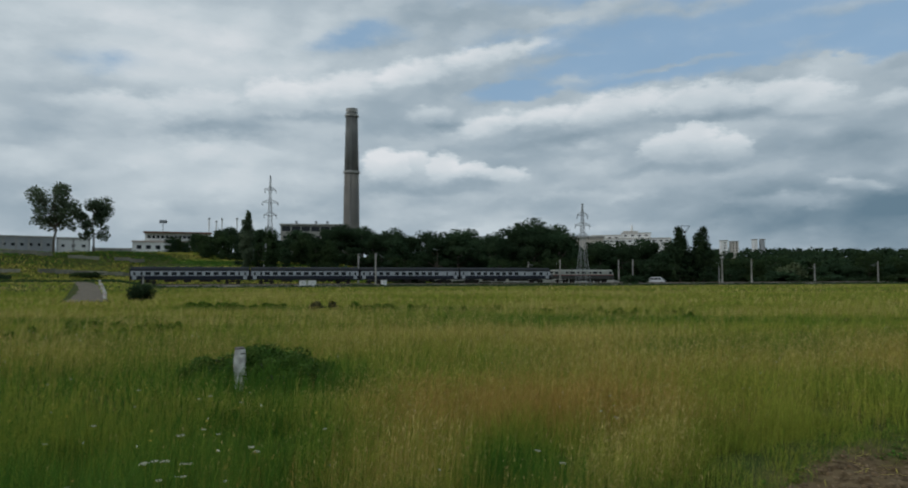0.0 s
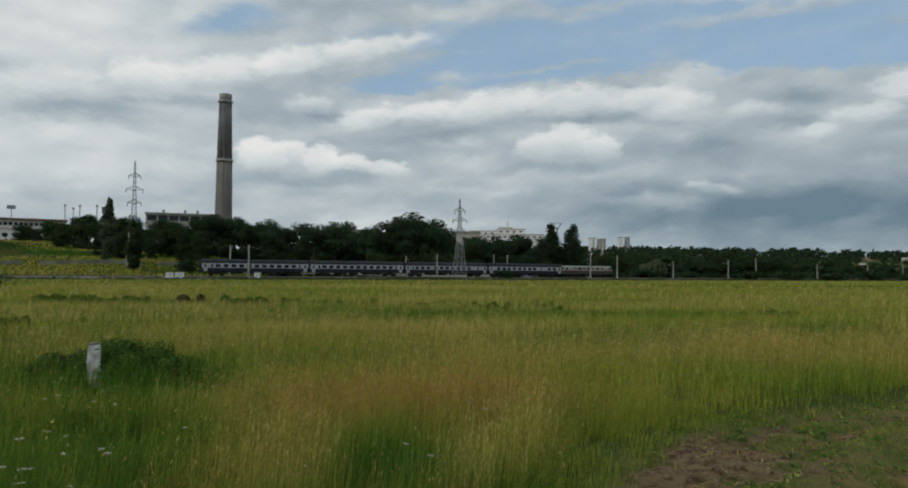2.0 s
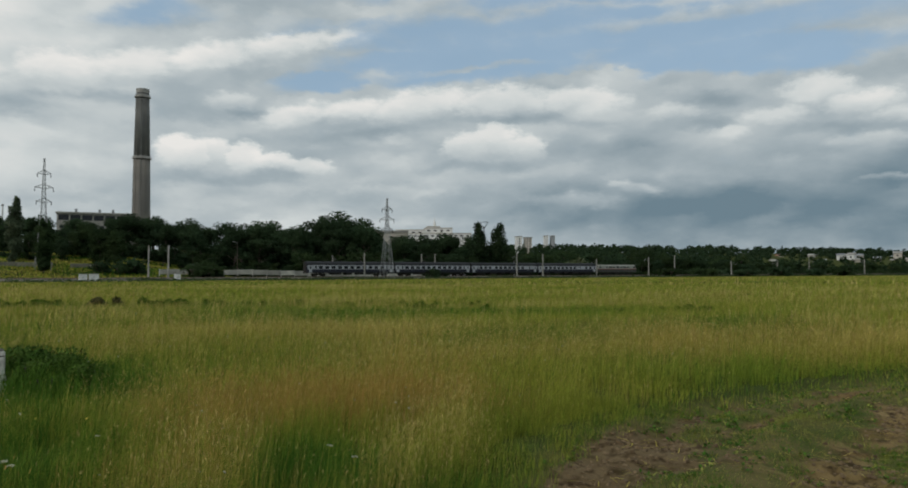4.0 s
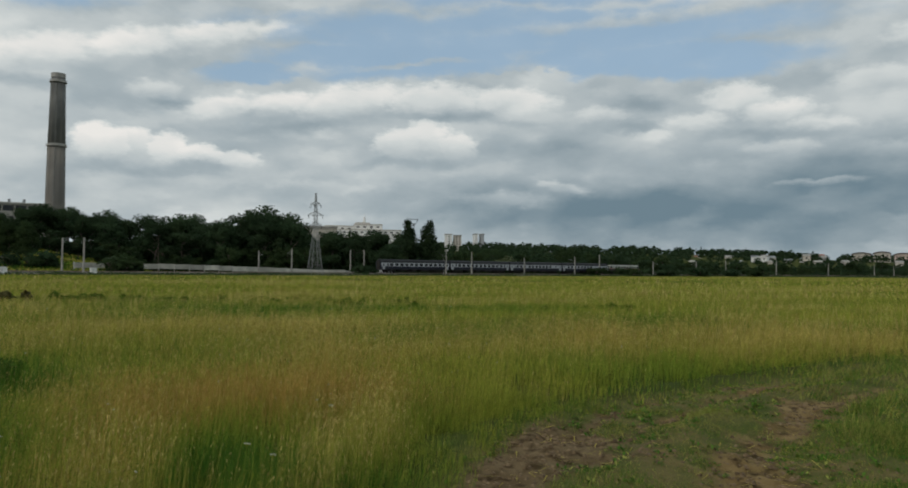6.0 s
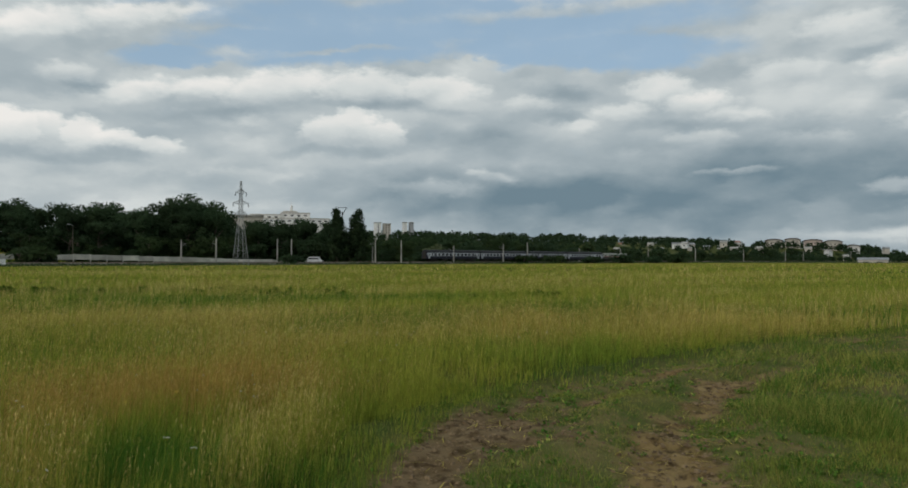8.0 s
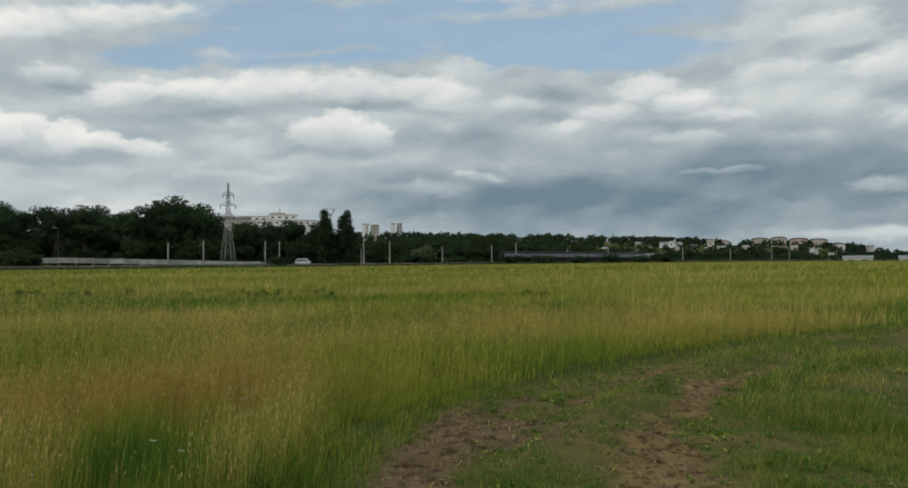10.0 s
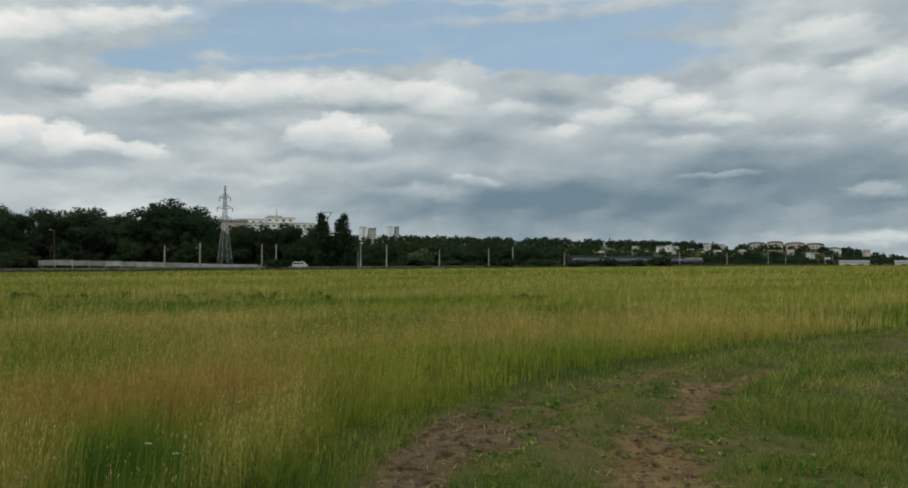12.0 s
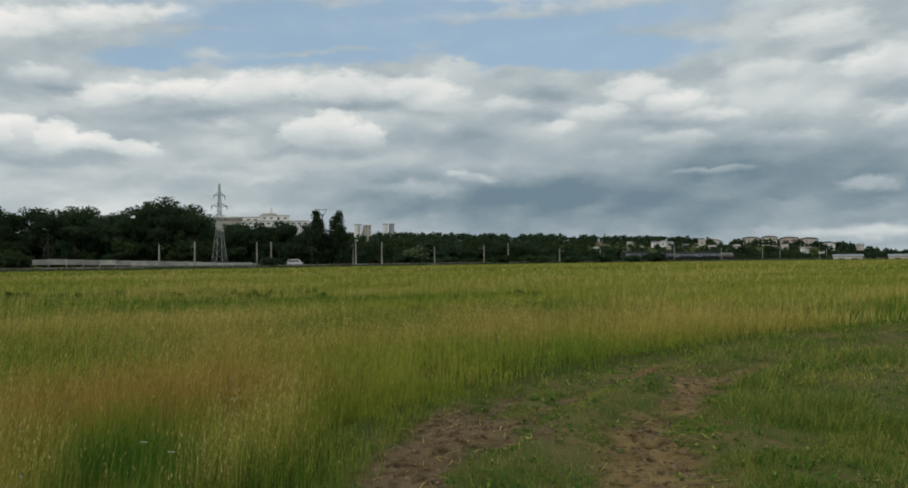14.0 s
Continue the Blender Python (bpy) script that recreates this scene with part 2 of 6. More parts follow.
# ---- materials ----
def mat(name, colour, second=None, scale=1.0, rough=0.7, metal=0.0, spec=None, bump=0.0, island=0.0, obj=0.0, translucent=0.0, detail=6.0, grain=0.0):
    """colour and second mix by noise of that scale (per metre); island, obj: random lightness of each piece or object."""
    m = bpy.data.materials.new(name)
    m.use_nodes = True
    t = m.node_tree
    b = t.nodes["Principled BSDF"]
    b.inputs["Roughness"].default_value, b.inputs["Metallic"].default_value = rough, metal
    if spec is not None:
        b.inputs["Specular IOR Level"].default_value = spec
    elif translucent:
        b.inputs["Specular IOR Level"].default_value = 0.15
    g = t.nodes.new("ShaderNodeNewGeometry")
    n = t.nodes.new("ShaderNodeTexNoise")
    n.inputs["Scale"].default_value, n.inputs["Detail"].default_value = scale, detail
    t.links.new(g.outputs["Position"], n.inputs["Vector"])
    r = t.nodes.new("ShaderNodeMapRange")
    r.interpolation_type = "SMOOTHSTEP"
    t.links.new(n.outputs[0], r.inputs[0])
    r.inputs[1].default_value, r.inputs[2].default_value = 0.36, 0.64
    mix = t.nodes.new("ShaderNodeMix")
    mix.data_type = "RGBA"
    t.links.new(r.outputs[0], mix.inputs[0])
    mix.inputs[6].default_value = (*colour, 1)
    mix.inputs[7].default_value = (*(second or tuple(c * 0.8 for c in colour)), 1)
    out = mix.outputs[2]
    for amount, kind in ((island, 0), (obj, 1)):
        if amount:
            if kind:
                src = t.nodes.new("ShaderNodeObjectInfo").outputs["Random"]
            else:
                src = g.outputs["Random Per Island"]
            v = t.nodes.new("ShaderNodeMapRange")
            t.links.new(src, v.inputs[0])
            v.inputs[3].default_value, v.inputs[4].default_value = 1 - amount, 1 + amount
            s = t.nodes.new("ShaderNodeVectorMath")
            s.operation = "SCALE"
            t.links.new(out, s.inputs[0])
            t.links.new(v.outputs[0], s.inputs["Scale"])
            out = s.outputs[0]
    t.links.new(out, b.inputs["Base Color"])
    if bump or grain:
        n2 = t.nodes.new("ShaderNodeTexNoise")
        n2.inputs["Scale"].default_value, n2.inputs["Detail"].default_value = grain or scale * 8, 5
        t.links.new(g.outputs["Position"], n2.inputs["Vector"])
        bm_ = t.nodes.new("ShaderNodeBump")
        bm_.inputs["Strength"].default_value, bm_.inputs["Distance"].default_value = bump or 0.3, 0.1
        t.links.new(n2.outputs[0], bm_.inputs["Height"])
        t.links.new(bm_.outputs[0], b.inputs["Normal"])
    if translucent:
        tr = t.nodes.new("ShaderNodeBsdfTranslucent")
        t.links.new(out, tr.inputs[0])
        mx = t.nodes.new("ShaderNodeMixShader")
        mx.inputs[0].default_value = translucent
        t.links.new(b.outputs[0], mx.inputs[1])
        t.links.new(tr.outputs[0], mx.inputs[2])
        t.links.new(mx.outputs[0], t.nodes["Material Output"].inputs[0])
    return m


M_GREEN = mat("meadow_grass", (0.225, 0.295, 0.040), (0.325, 0.345, 0.052), 0.35, 0.6, spec=0.04, island=0.55, translucent=0.4)
M_TURF = mat("trodden_turf", (0.20, 0.245, 0.045), (0.28, 0.29, 0.075), 0.9, 0.65, spec=0.04, island=0.55, translucent=0.35)
M_LUSH = mat("lush_grass", (0.062, 0.155, 0.020), (0.10, 0.195, 0.027), 0.6, 0.55, spec=0.05, island=0.5, translucent=0.4)
M_STRAW = mat("ripe_grass", (0.49, 0.405, 0.10), (0.39, 0.345, 0.076), 0.4, 0.7, spec=0.04, island=0.6, translucent=0.35)
M_SEED = mat("pale_seed_heads", (0.66, 0.51, 0.19), (0.54, 0.42, 0.145), 0.4, 0.7, spec=0.04, island=0.55, translucent=0.4)
M_RUST = mat("rusty_grass", (0.475, 0.30, 0.085), (0.385, 0.27, 0.07), 0.5, 0.7, spec=0.04, island=0.6, translucent=0.35)
M_PETAL = mat("white_petal", (0.74, 0.72, 0.58), (0.62, 0.61, 0.46), 3.0, 0.6, island=0.15, translucent=0.3)
M_YELLOW = mat("yellow_petal", (0.62, 0.5, 0.08), (0.6, 0.42, 0.06), 3.0, 0.6, island=0.2, translucent=0.2)
M_LEAF = mat("broad_leaves", (0.039, 0.070, 0.034), (0.050, 0.082, 0.038), 0.12, 0.7, spec=0.03, island=0.12, obj=0.2, translucent=0.42)
M_LEAF_LIGHT = mat("bush_leaves", (0.038, 0.066, 0.027), (0.050, 0.078, 0.030), 0.15, 0.7, spec=0.03, island=0.15, obj=0.25, translucent=0.42)
M_LEAF_PALE = mat("pale_airy_leaves", (0.085, 0.12, 0.07), (0.115, 0.15, 0.085), 0.15, 0.6, spec=0.06, island=0.25, translucent=0.45)
M_POPLAR = mat("poplar_leaves", (0.024, 0.045, 0.02), (0.034, 0.056, 0.023), 0.2, 0.6, spec=0.06, island=0.4, translucent=0.2)
M_BARK = mat("bark", (0.12, 0.10, 0.075), (0.07, 0.06, 0.05), 2.0, 0.9, bump=0.5)
M_CONC = mat("weathered_concrete", (0.38, 0.36, 0.32), (0.27, 0.26, 0.235), 0.4, 0.85, bump=0.2)
M_CHIM = mat("chimney_concrete", (0.20, 0.185, 0.16), (0.15, 0.14, 0.125), 0.08, 0.9, bump=0.2)
M_CHIM_TOP = mat("upper_chimney_concrete", (0.175, 0.175, 0.165), (0.125, 0.127, 0.12), 0.08, 0.9, bump=0.2)
M_CHIM_BAND = mat("pale_band_concrete", (0.42, 0.40, 0.37), (0.30, 0.29, 0.27), 0.3, 0.85)
M_FENCE = mat("precast_fence_concrete", (0.52, 0.50, 0.44), (0.38, 0.37, 0.33), 0.5, 0.9, obj=0.3)
M_FENCE_OLD = mat("mossy_fence_concrete", (0.27, 0.255, 0.20), (0.19, 0.185, 0.14), 0.5, 0.9, obj=0.3)
M_WHITE = mat("white_wall_paint", (0.82, 0.81, 0.78), (0.72, 0.71, 0.69), 0.1, 0.8)
M_CREAM = mat("cream_render", (0.58, 0.53, 0.46), (0.48, 0.44, 0.38), 0.1, 0.8)
M_PINK = mat("salmon_render", (0.58, 0.47, 0.41), (0.5, 0.40, 0.35), 0.1, 0.8)
M_GREY = mat("grey_panel_wall", (0.36, 0.37, 0.38), (0.28, 0.29, 0.30), 0.08, 0.8)
M_ROOF_RED = mat("red_tile_roof", (0.30, 0.13, 0.085), (0.22, 0.10, 0.07), 0.6, 0.8, obj=0.3)
M_ROOF_GREY = mat("grey_sheet_roof", (0.30, 0.31, 0.32), (0.22, 0.23, 0.24), 0.4, 0.6, obj=0.3)
M_ROOF_DARK = mat("brown_arched_sheet", (0.10, 0.075, 0.07), (0.14, 0.10, 0.09), 0.4, 0.7)
M_GLASS = mat("dark_window_glass", (0.02, 0.023, 0.027), (0.03, 0.033, 0.037), 0.5, 0.2, spec=0.25)
M_STEEL = mat("galvanised_steel", (0.34, 0.35, 0.35), (0.25, 0.26, 0.26), 1.5, 0.55, metal=0.2)
M_DARKSTEEL = mat("dark_underframe", (0.03, 0.028, 0.026), (0.045, 0.04, 0.034), 1.2, 0.8, spec=0.15)
M_NAVY = mat("navy_coach_paint", (0.018, 0.021, 0.036), (0.024, 0.027, 0.041), 0.7, 0.5, spec=0.2)
M_COACH_GREY = mat("pale_grey_coach_paint", (0.43, 0.445, 0.475), (0.34, 0.355, 0.38), 0.7, 0.5, spec=0.2)
M_COACH_ROOF = mat("coach_roof_paint", (0.036, 0.038, 0.042), (0.026, 0.028, 0.031), 0.5, 0.75, spec=0.15)
M_LOCO = mat("locomotive_cream_paint", (0.33, 0.335, 0.29), (0.25, 0.26, 0.22), 0.7, 0.45)
M_LOCO_LOW = mat("locomotive_dark_paint", (0.05, 0.048, 0.04), (0.035, 0.034, 0.03), 0.7, 0.5)
M_RED = mat("red_stripe_paint", (0.34, 0.06, 0.05), (0.28, 0.05, 0.045), 1.0, 0.5)
M_BALLAST = mat("railway_ballast", (0.20, 0.18, 0.145), (0.13, 0.12, 0.09), 0.9, 0.95, bump=0.6)
M_RAIL = mat("rail_steel", (0.16, 0.11, 0.08), (0.22, 0.18, 0.15), 2.0, 0.5, metal=0.6)
M_VAN = mat("white_vehicle_paint", (0.58, 0.59, 0.60), (0.48, 0.49, 0.50), 1.5, 0.35)
M_TYRE = mat("black_rubber", (0.025, 0.025, 0.025), (0.035, 0.035, 0.033), 5.0, 0.85)
M_POSTPAINT = mat("flaking_white_paint", (0.78, 0.77, 0.72), (0.46, 0.44, 0.40), 9.0, 0.85, bump=0.4)
M_POSTTOP = mat("worn_dark_cap_paint", (0.10, 0.085, 0.075), (0.25, 0.22, 0.2), 12.0, 0.85)


# ---- building blocks ----
def part(name, bm, material, parent, label="", kind=""):
    """Links a bmesh, or a finished mesh, as one object under a thing or a part (or as a thing, with no parent)."""
    if isinstance(bm, bmesh.types.BMesh):
        me = bpy.data.meshes.new(name)
        bm.to_mesh(me)
        bm.free()
    else:
        me = bm
    if material is not None and not me.materials:
        me.materials.append(material)
    ob = new(name, me)
    if parent is not None:
        ob.parent = parent
    if label or kind:
        tagged(ob, label, kind=kind)
    return ob


def thing(name, m, label, category, group="", kind=""):
    ob = new(name)
    ob.matrix_basis = m
    return tagged(ob, label, category, group, kind)


def box(bm, x0, x1, y0, y1, z0, z1, bevel=0.0):
    r = bmesh.ops.create_cube(bm, size=1.0)
    for v in r["verts"]:
        v.co = ((x0 + x1) / 2 + v.co.x * (x1 - x0), (y0 + y1) / 2 + v.co.y * (y1 - y0), (z0 + z1) / 2 + v.co.z * (z1 - z0))
    if bevel:
        edges = {e for v in r["verts"] for e in v.link_edges}
        bmesh.ops.bevel(bm, geom=list(edges), offset=bevel, segments=2, affect="EDGES")
    return bm


def boxed(*dims, bevel=0.0):
    return box(bmesh.new(), *dims, bevel=bevel)


def bar(bm, a, b, r, sides=5):
    """A round bar from a to b."""
    a, b = Vector(a), Vector(b)
    q = (b - a).to_track_quat("Z", "Y").to_matrix().to_4x4()
    bmesh.ops.create_cone(bm, cap_ends=True, segments=sides, radius1=r, radius2=r, depth=(b - a).length,
                          matrix=Matrix.Translation((a + b) / 2) @ q)
    return bm


def cone(bm, z0, z1, r0, r1, sides=24, at=(0, 0)):
    bmesh.ops.create_cone(bm, cap_ends=True, segments=sides, radius1=r0, radius2=r1, depth=z1 - z0,
                          matrix=Matrix.Translation((at[0], at[1], (z0 + z1) / 2)))
    return bm


def prism(profile, x0, x1):
    """A profile of (y, z) drawn out along x."""
    bm = bmesh.new()
    a = [bm.verts.new((x0, y, z)) for y, z in profile]
    b = [bm.verts.new((x1, y, z)) for y, z in profile]
    n = len(a)
    for i in range(n):
        bm.faces.new((a[i], a[(i + 1) % n], b[(i + 1) % n], b[i]))
    bm.faces.new(a[::-1])
    bm.faces.new(b)
    bmesh.ops.recalc_face_normals(bm, faces=bm.faces)
    return bm


def polar(azimuth, dist, z=0.0):
    a = radians(azimuth)
    return math.sin(a) * dist, math.cos(a) * dist, z


def smooth(lo, hi, v):
    t = np.clip((np.asarray(v, float) - lo) / (hi - lo), 0, 1)
    return t * t * (3 - 2 * t)


def lattice(x, y, seed=0):
    """Smooth value noise in 0..1 on numpy arrays, one cell a unit."""
    xi, yi = np.floor(x).astype(np.int64), np.floor(y).astype(np.int64)
    fx, fy = x - xi, y - yi
    fx, fy = fx * fx * (3 - 2 * fx), fy * fy * (3 - 2 * fy)

    def h(a, b):
        k = (a * 374761393 + b * 668265263 + seed * 982451653) & 0x7FFFFFFF
        k = ((k ^ (k >> 13)) * 1274126177) & 0x7FFFFFFF
        return ((k ^ (k >> 16)) & 0xFFFF) / 65535.0

    top = h(xi, yi) * (1 - fx) + h(xi + 1, yi) * fx
    low = h(xi, yi + 1) * (1 - fx) + h(xi + 1, yi + 1) * fx
    return top * (1 - fy) + low * fy


def fbm(x, y, seed=0, octaves=4):
    total, amp, norm = 0, 1.0, 0.0
    for k in range(octaves):
        total = total + amp * lattice(x * 2 ** k, y * 2 ** k, seed + k)
        norm += amp
        amp *= 0.5
    return total / norm


# ---- the plan: railway line, farm track, terrain ----
RAIL_AT, RAIL_DIR = np.array((-73.9, 167.6)), np.array((0.9457, 0.3250))
RAIL_Z = 0.85
RAIL_TURN = math.degrees(math.atan2(RAIL_DIR[1], RAIL_DIR[0]))
EDGE = np.array([(-2.0, -14), (-0.9, -4), (0.1, 1.2), (1.0, 3.5), (1.74, 4.99), (2.32, 5.9), (3.04, 6.64), (4.12, 7.4), (5.74, 8.09), (7.56, 8.66),
                 (10.67, 9.6), (13.79, 10.1), (17.0, 10.3), (26, 10.2), (60, 8.0), (140, 0.0)])


def along_rail(s, off=0.0, z=0.0):
    """A place s metres along the line; off: beyond it, as seen from the field."""
    p = RAIL_AT + RAIL_DIR * s + np.array((-RAIL_DIR[1], RAIL_DIR[0])) * off
    return p[0], p[1], z


def rail_coords(x, y):
    dx, dy = x - RAIL_AT[0], y - RAIL_AT[1]
    return dx * RAIL_DIR[0] + dy * RAIL_DIR[1], -dx * RAIL_DIR[1] + dy * RAIL_DIR[0]


def from_edge(x, y):
    """How far a place lies on the track's side of the tall grass."""
    best, side = np.full(np.shape(x), 1e9), np.ones(np.shape(x))
    for (ax, ay), (bx, by) in zip(EDGE[:-1], EDGE[1:]):
        ux, uy = bx - ax, by - ay
        k = np.clip(((x - ax) * ux + (y - ay) * uy) / (ux * ux + uy * uy), 0, 1)
        d = np.hypot(x - ax - k * ux, y - ay - k * uy)
        s = np.where((x - ax) * uy - (y - ay) * ux > 0, 1.0, -1.0)
        side, best = np.where(d < best, s, side), np.minimum(d, best)
    return best * side


RUTS = [  # wheel tracks: half width, bareness, depth, then the line
    (0.52, 1.02, 0.05, ((0.6, 1.5), (1.45, 3.6), (2.25, 5.05), (3.0, 5.75), (3.75, 6.25))),
    (0.20, 0.62, 0.06, ((3.75, 6.35), (4.7, 7.2), (6.4, 8.15), (9.8, 9.1), (17, 9.8), (40, 9.2))),
    (0.16, 0.60, 0.04, ((3.3, 5.45), (4.4, 6.3), (5.6, 7.05), (7.4, 7.9), (10.5, 8.7))),
    (0.46, 0.92, 0.05, ((2.0, 0.5), (2.7, 2.4), (3.55, 3.75), (4.55, 4.75), (5.5, 5.6))),
    (0.36, 0.86, 0.06, ((5.3, 5.4), (6.2, 6.1), (7.3, 6.85), (8.2, 7.15))),
    (0.22, 0.55, 0.05, ((8.2, 7.15), (10.5, 7.8), (14, 8.5), (20, 8.7), (40, 7.6))),
]


def off_line(x, y, line):
    best = np.full(np.shape(x), 1e9)
    for (ax, ay), (bx, by) in zip(line[:-1], line[1:]):
        ux, uy = bx - ax, by - ay
        k = np.clip(((x - ax) * ux + (y - ay) * uy) / (ux * ux + uy * uy), 0, 1)
        best = np.minimum(best, np.hypot(x - ax - k * ux, y - ay - k * uy))
    return best


def soil(x, y):
    """Where the track is bare earth, 0..1."""
    x, y = np.asarray(x, float), np.asarray(y, float)
    n = fbm(x * 0.9, y * 0.9, 5, 4) - 0.5
    n2 = fbm(x * 3.3, y * 3.3, 9, 4) - 0.5
    bare = np.zeros(np.shape(x))
    for wide, strong, _, line in RUTS:
        bare = np.maximum(bare, strong * np.exp(-(off_line(x, y, line) / wide) ** 2))
    bare = bare + 0.5 * np.exp(-((x - 3.3) / 0.7) ** 2 - ((y - 3.6) / 0.5) ** 2) + 0.3 * np.exp(-((x - 3.9) / 0.7) ** 2 - ((y - 5.3) / 0.5) ** 2)
    return smooth(0.20, 0.95, bare + n * 0.85 + n2 * 1.0) * smooth(0.02, 0.3, from_edge(x, y))


def terrain(x, y):
    x, y = np.asarray(x, float), np.asarray(y, float)
    s, n = rail_coords(x, y)
    r, a = np.hypot(x, y), np.degrees(np.arctan2(x, y))
    h = 0.06 * (fbm(x * 0.12, y * 0.12, 3, 3) - 0.5) * smooth(3, 12, r)
    h = h + 26 * smooth(10, 110, n) * smooth(70, -40, s)
    h = np.minimum(h, 1.2 + 0.0338 * r)
    bank = np.interp(a, [-27, -22, -14, -8.5, -4.9, -1.5], [0, 7.4, 7.2, 6.2, 3.4, 0])
    h = np.maximum(h, bank * np.clip((n - 8) / 50, 0, 1) * smooth(420, 330, r))
    h = h + 0.5 * smooth(8, 40, n) * smooth(60, 0, s) * (fbm(x * 0.07, y * 0.07, 15, 4) - 0.5) * 4
    h = h + 0.25 * smooth(-9, -5, n)
    top = np.interp(a, [-180, -60, 20, 40, 50, 58, 90, 180], [0, 38, 33, 26, 18, 10, 8, 0])
    h = np.maximum(h, smooth(430, 1100, r) * top * smooth(20, 120, n))
    h = h + 1.3 * smooth(68, 165, r) * smooth(-21.5, -25.0, a) * smooth(60, 10, n)
    d = from_edge(x, y)
    near = smooth(40, 20, r)
    for wide, strong, deep, line in RUTS:
        o = off_line(x, y, line) / (wide + 0.06)
        h = h - near * deep * np.exp(-o ** 2) + near * deep * 0.5 * np.exp(-((o - 1.7) / 0.45) ** 2)
    # lugs pressed by tyres, and trodden lumps
    along = x * 0.62 + y * 0.78
    bar_ = (0.5 + 0.5 * np.sin(along * 46 + 3 * fbm(x * 2, y * 2, 31, 2))) ** 3
    b = soil(x, y)
    tread = np.exp(-((off_line(x, y, RUTS[2][3]) - 0.02) / 0.13) ** 2) + np.exp(-((off_line(x, y, RUTS[0][3]) - 0.52) / 0.12) ** 2) + np.exp(-((off_line(x, y, RUTS[3][3]) - 0.15) / 0.13) ** 2)
    h = h + near * b * (0.035 * tread * (bar_ - 0.4) + 0.075 * (fbm(x * 3, y * 3, 21, 4) - 0.5) + 0.035 * (fbm(x * 9, y * 9, 22, 2) - 0.5))
    h = h + near * 0.05 * (fbm(x * 1.7, y * 1.7, 24, 3) - 0.5) * smooth(0.3, 1.0, d)
    return h


def ground_z(x, y):
    return float(terrain(np.array([x]), np.array([y]))[0])


# ---- ground ----
def grown(lo, hi, step, far, rate):
    """Grid lines: even steps from lo to hi, then growing out to far on both sides."""
    mid = list(np.arange(lo, hi + step / 2, step))
    up, down, d = [], [], step
    v = mid[-1]
    while v < far[1]:
        d *= rate
        v += d
        up.append(v)
    v, d = mid[0], step
    while v > far[0]:
        d *= rate
        v -= d
        down.append(v)
    return np.array(down[::-1] + mid + up)


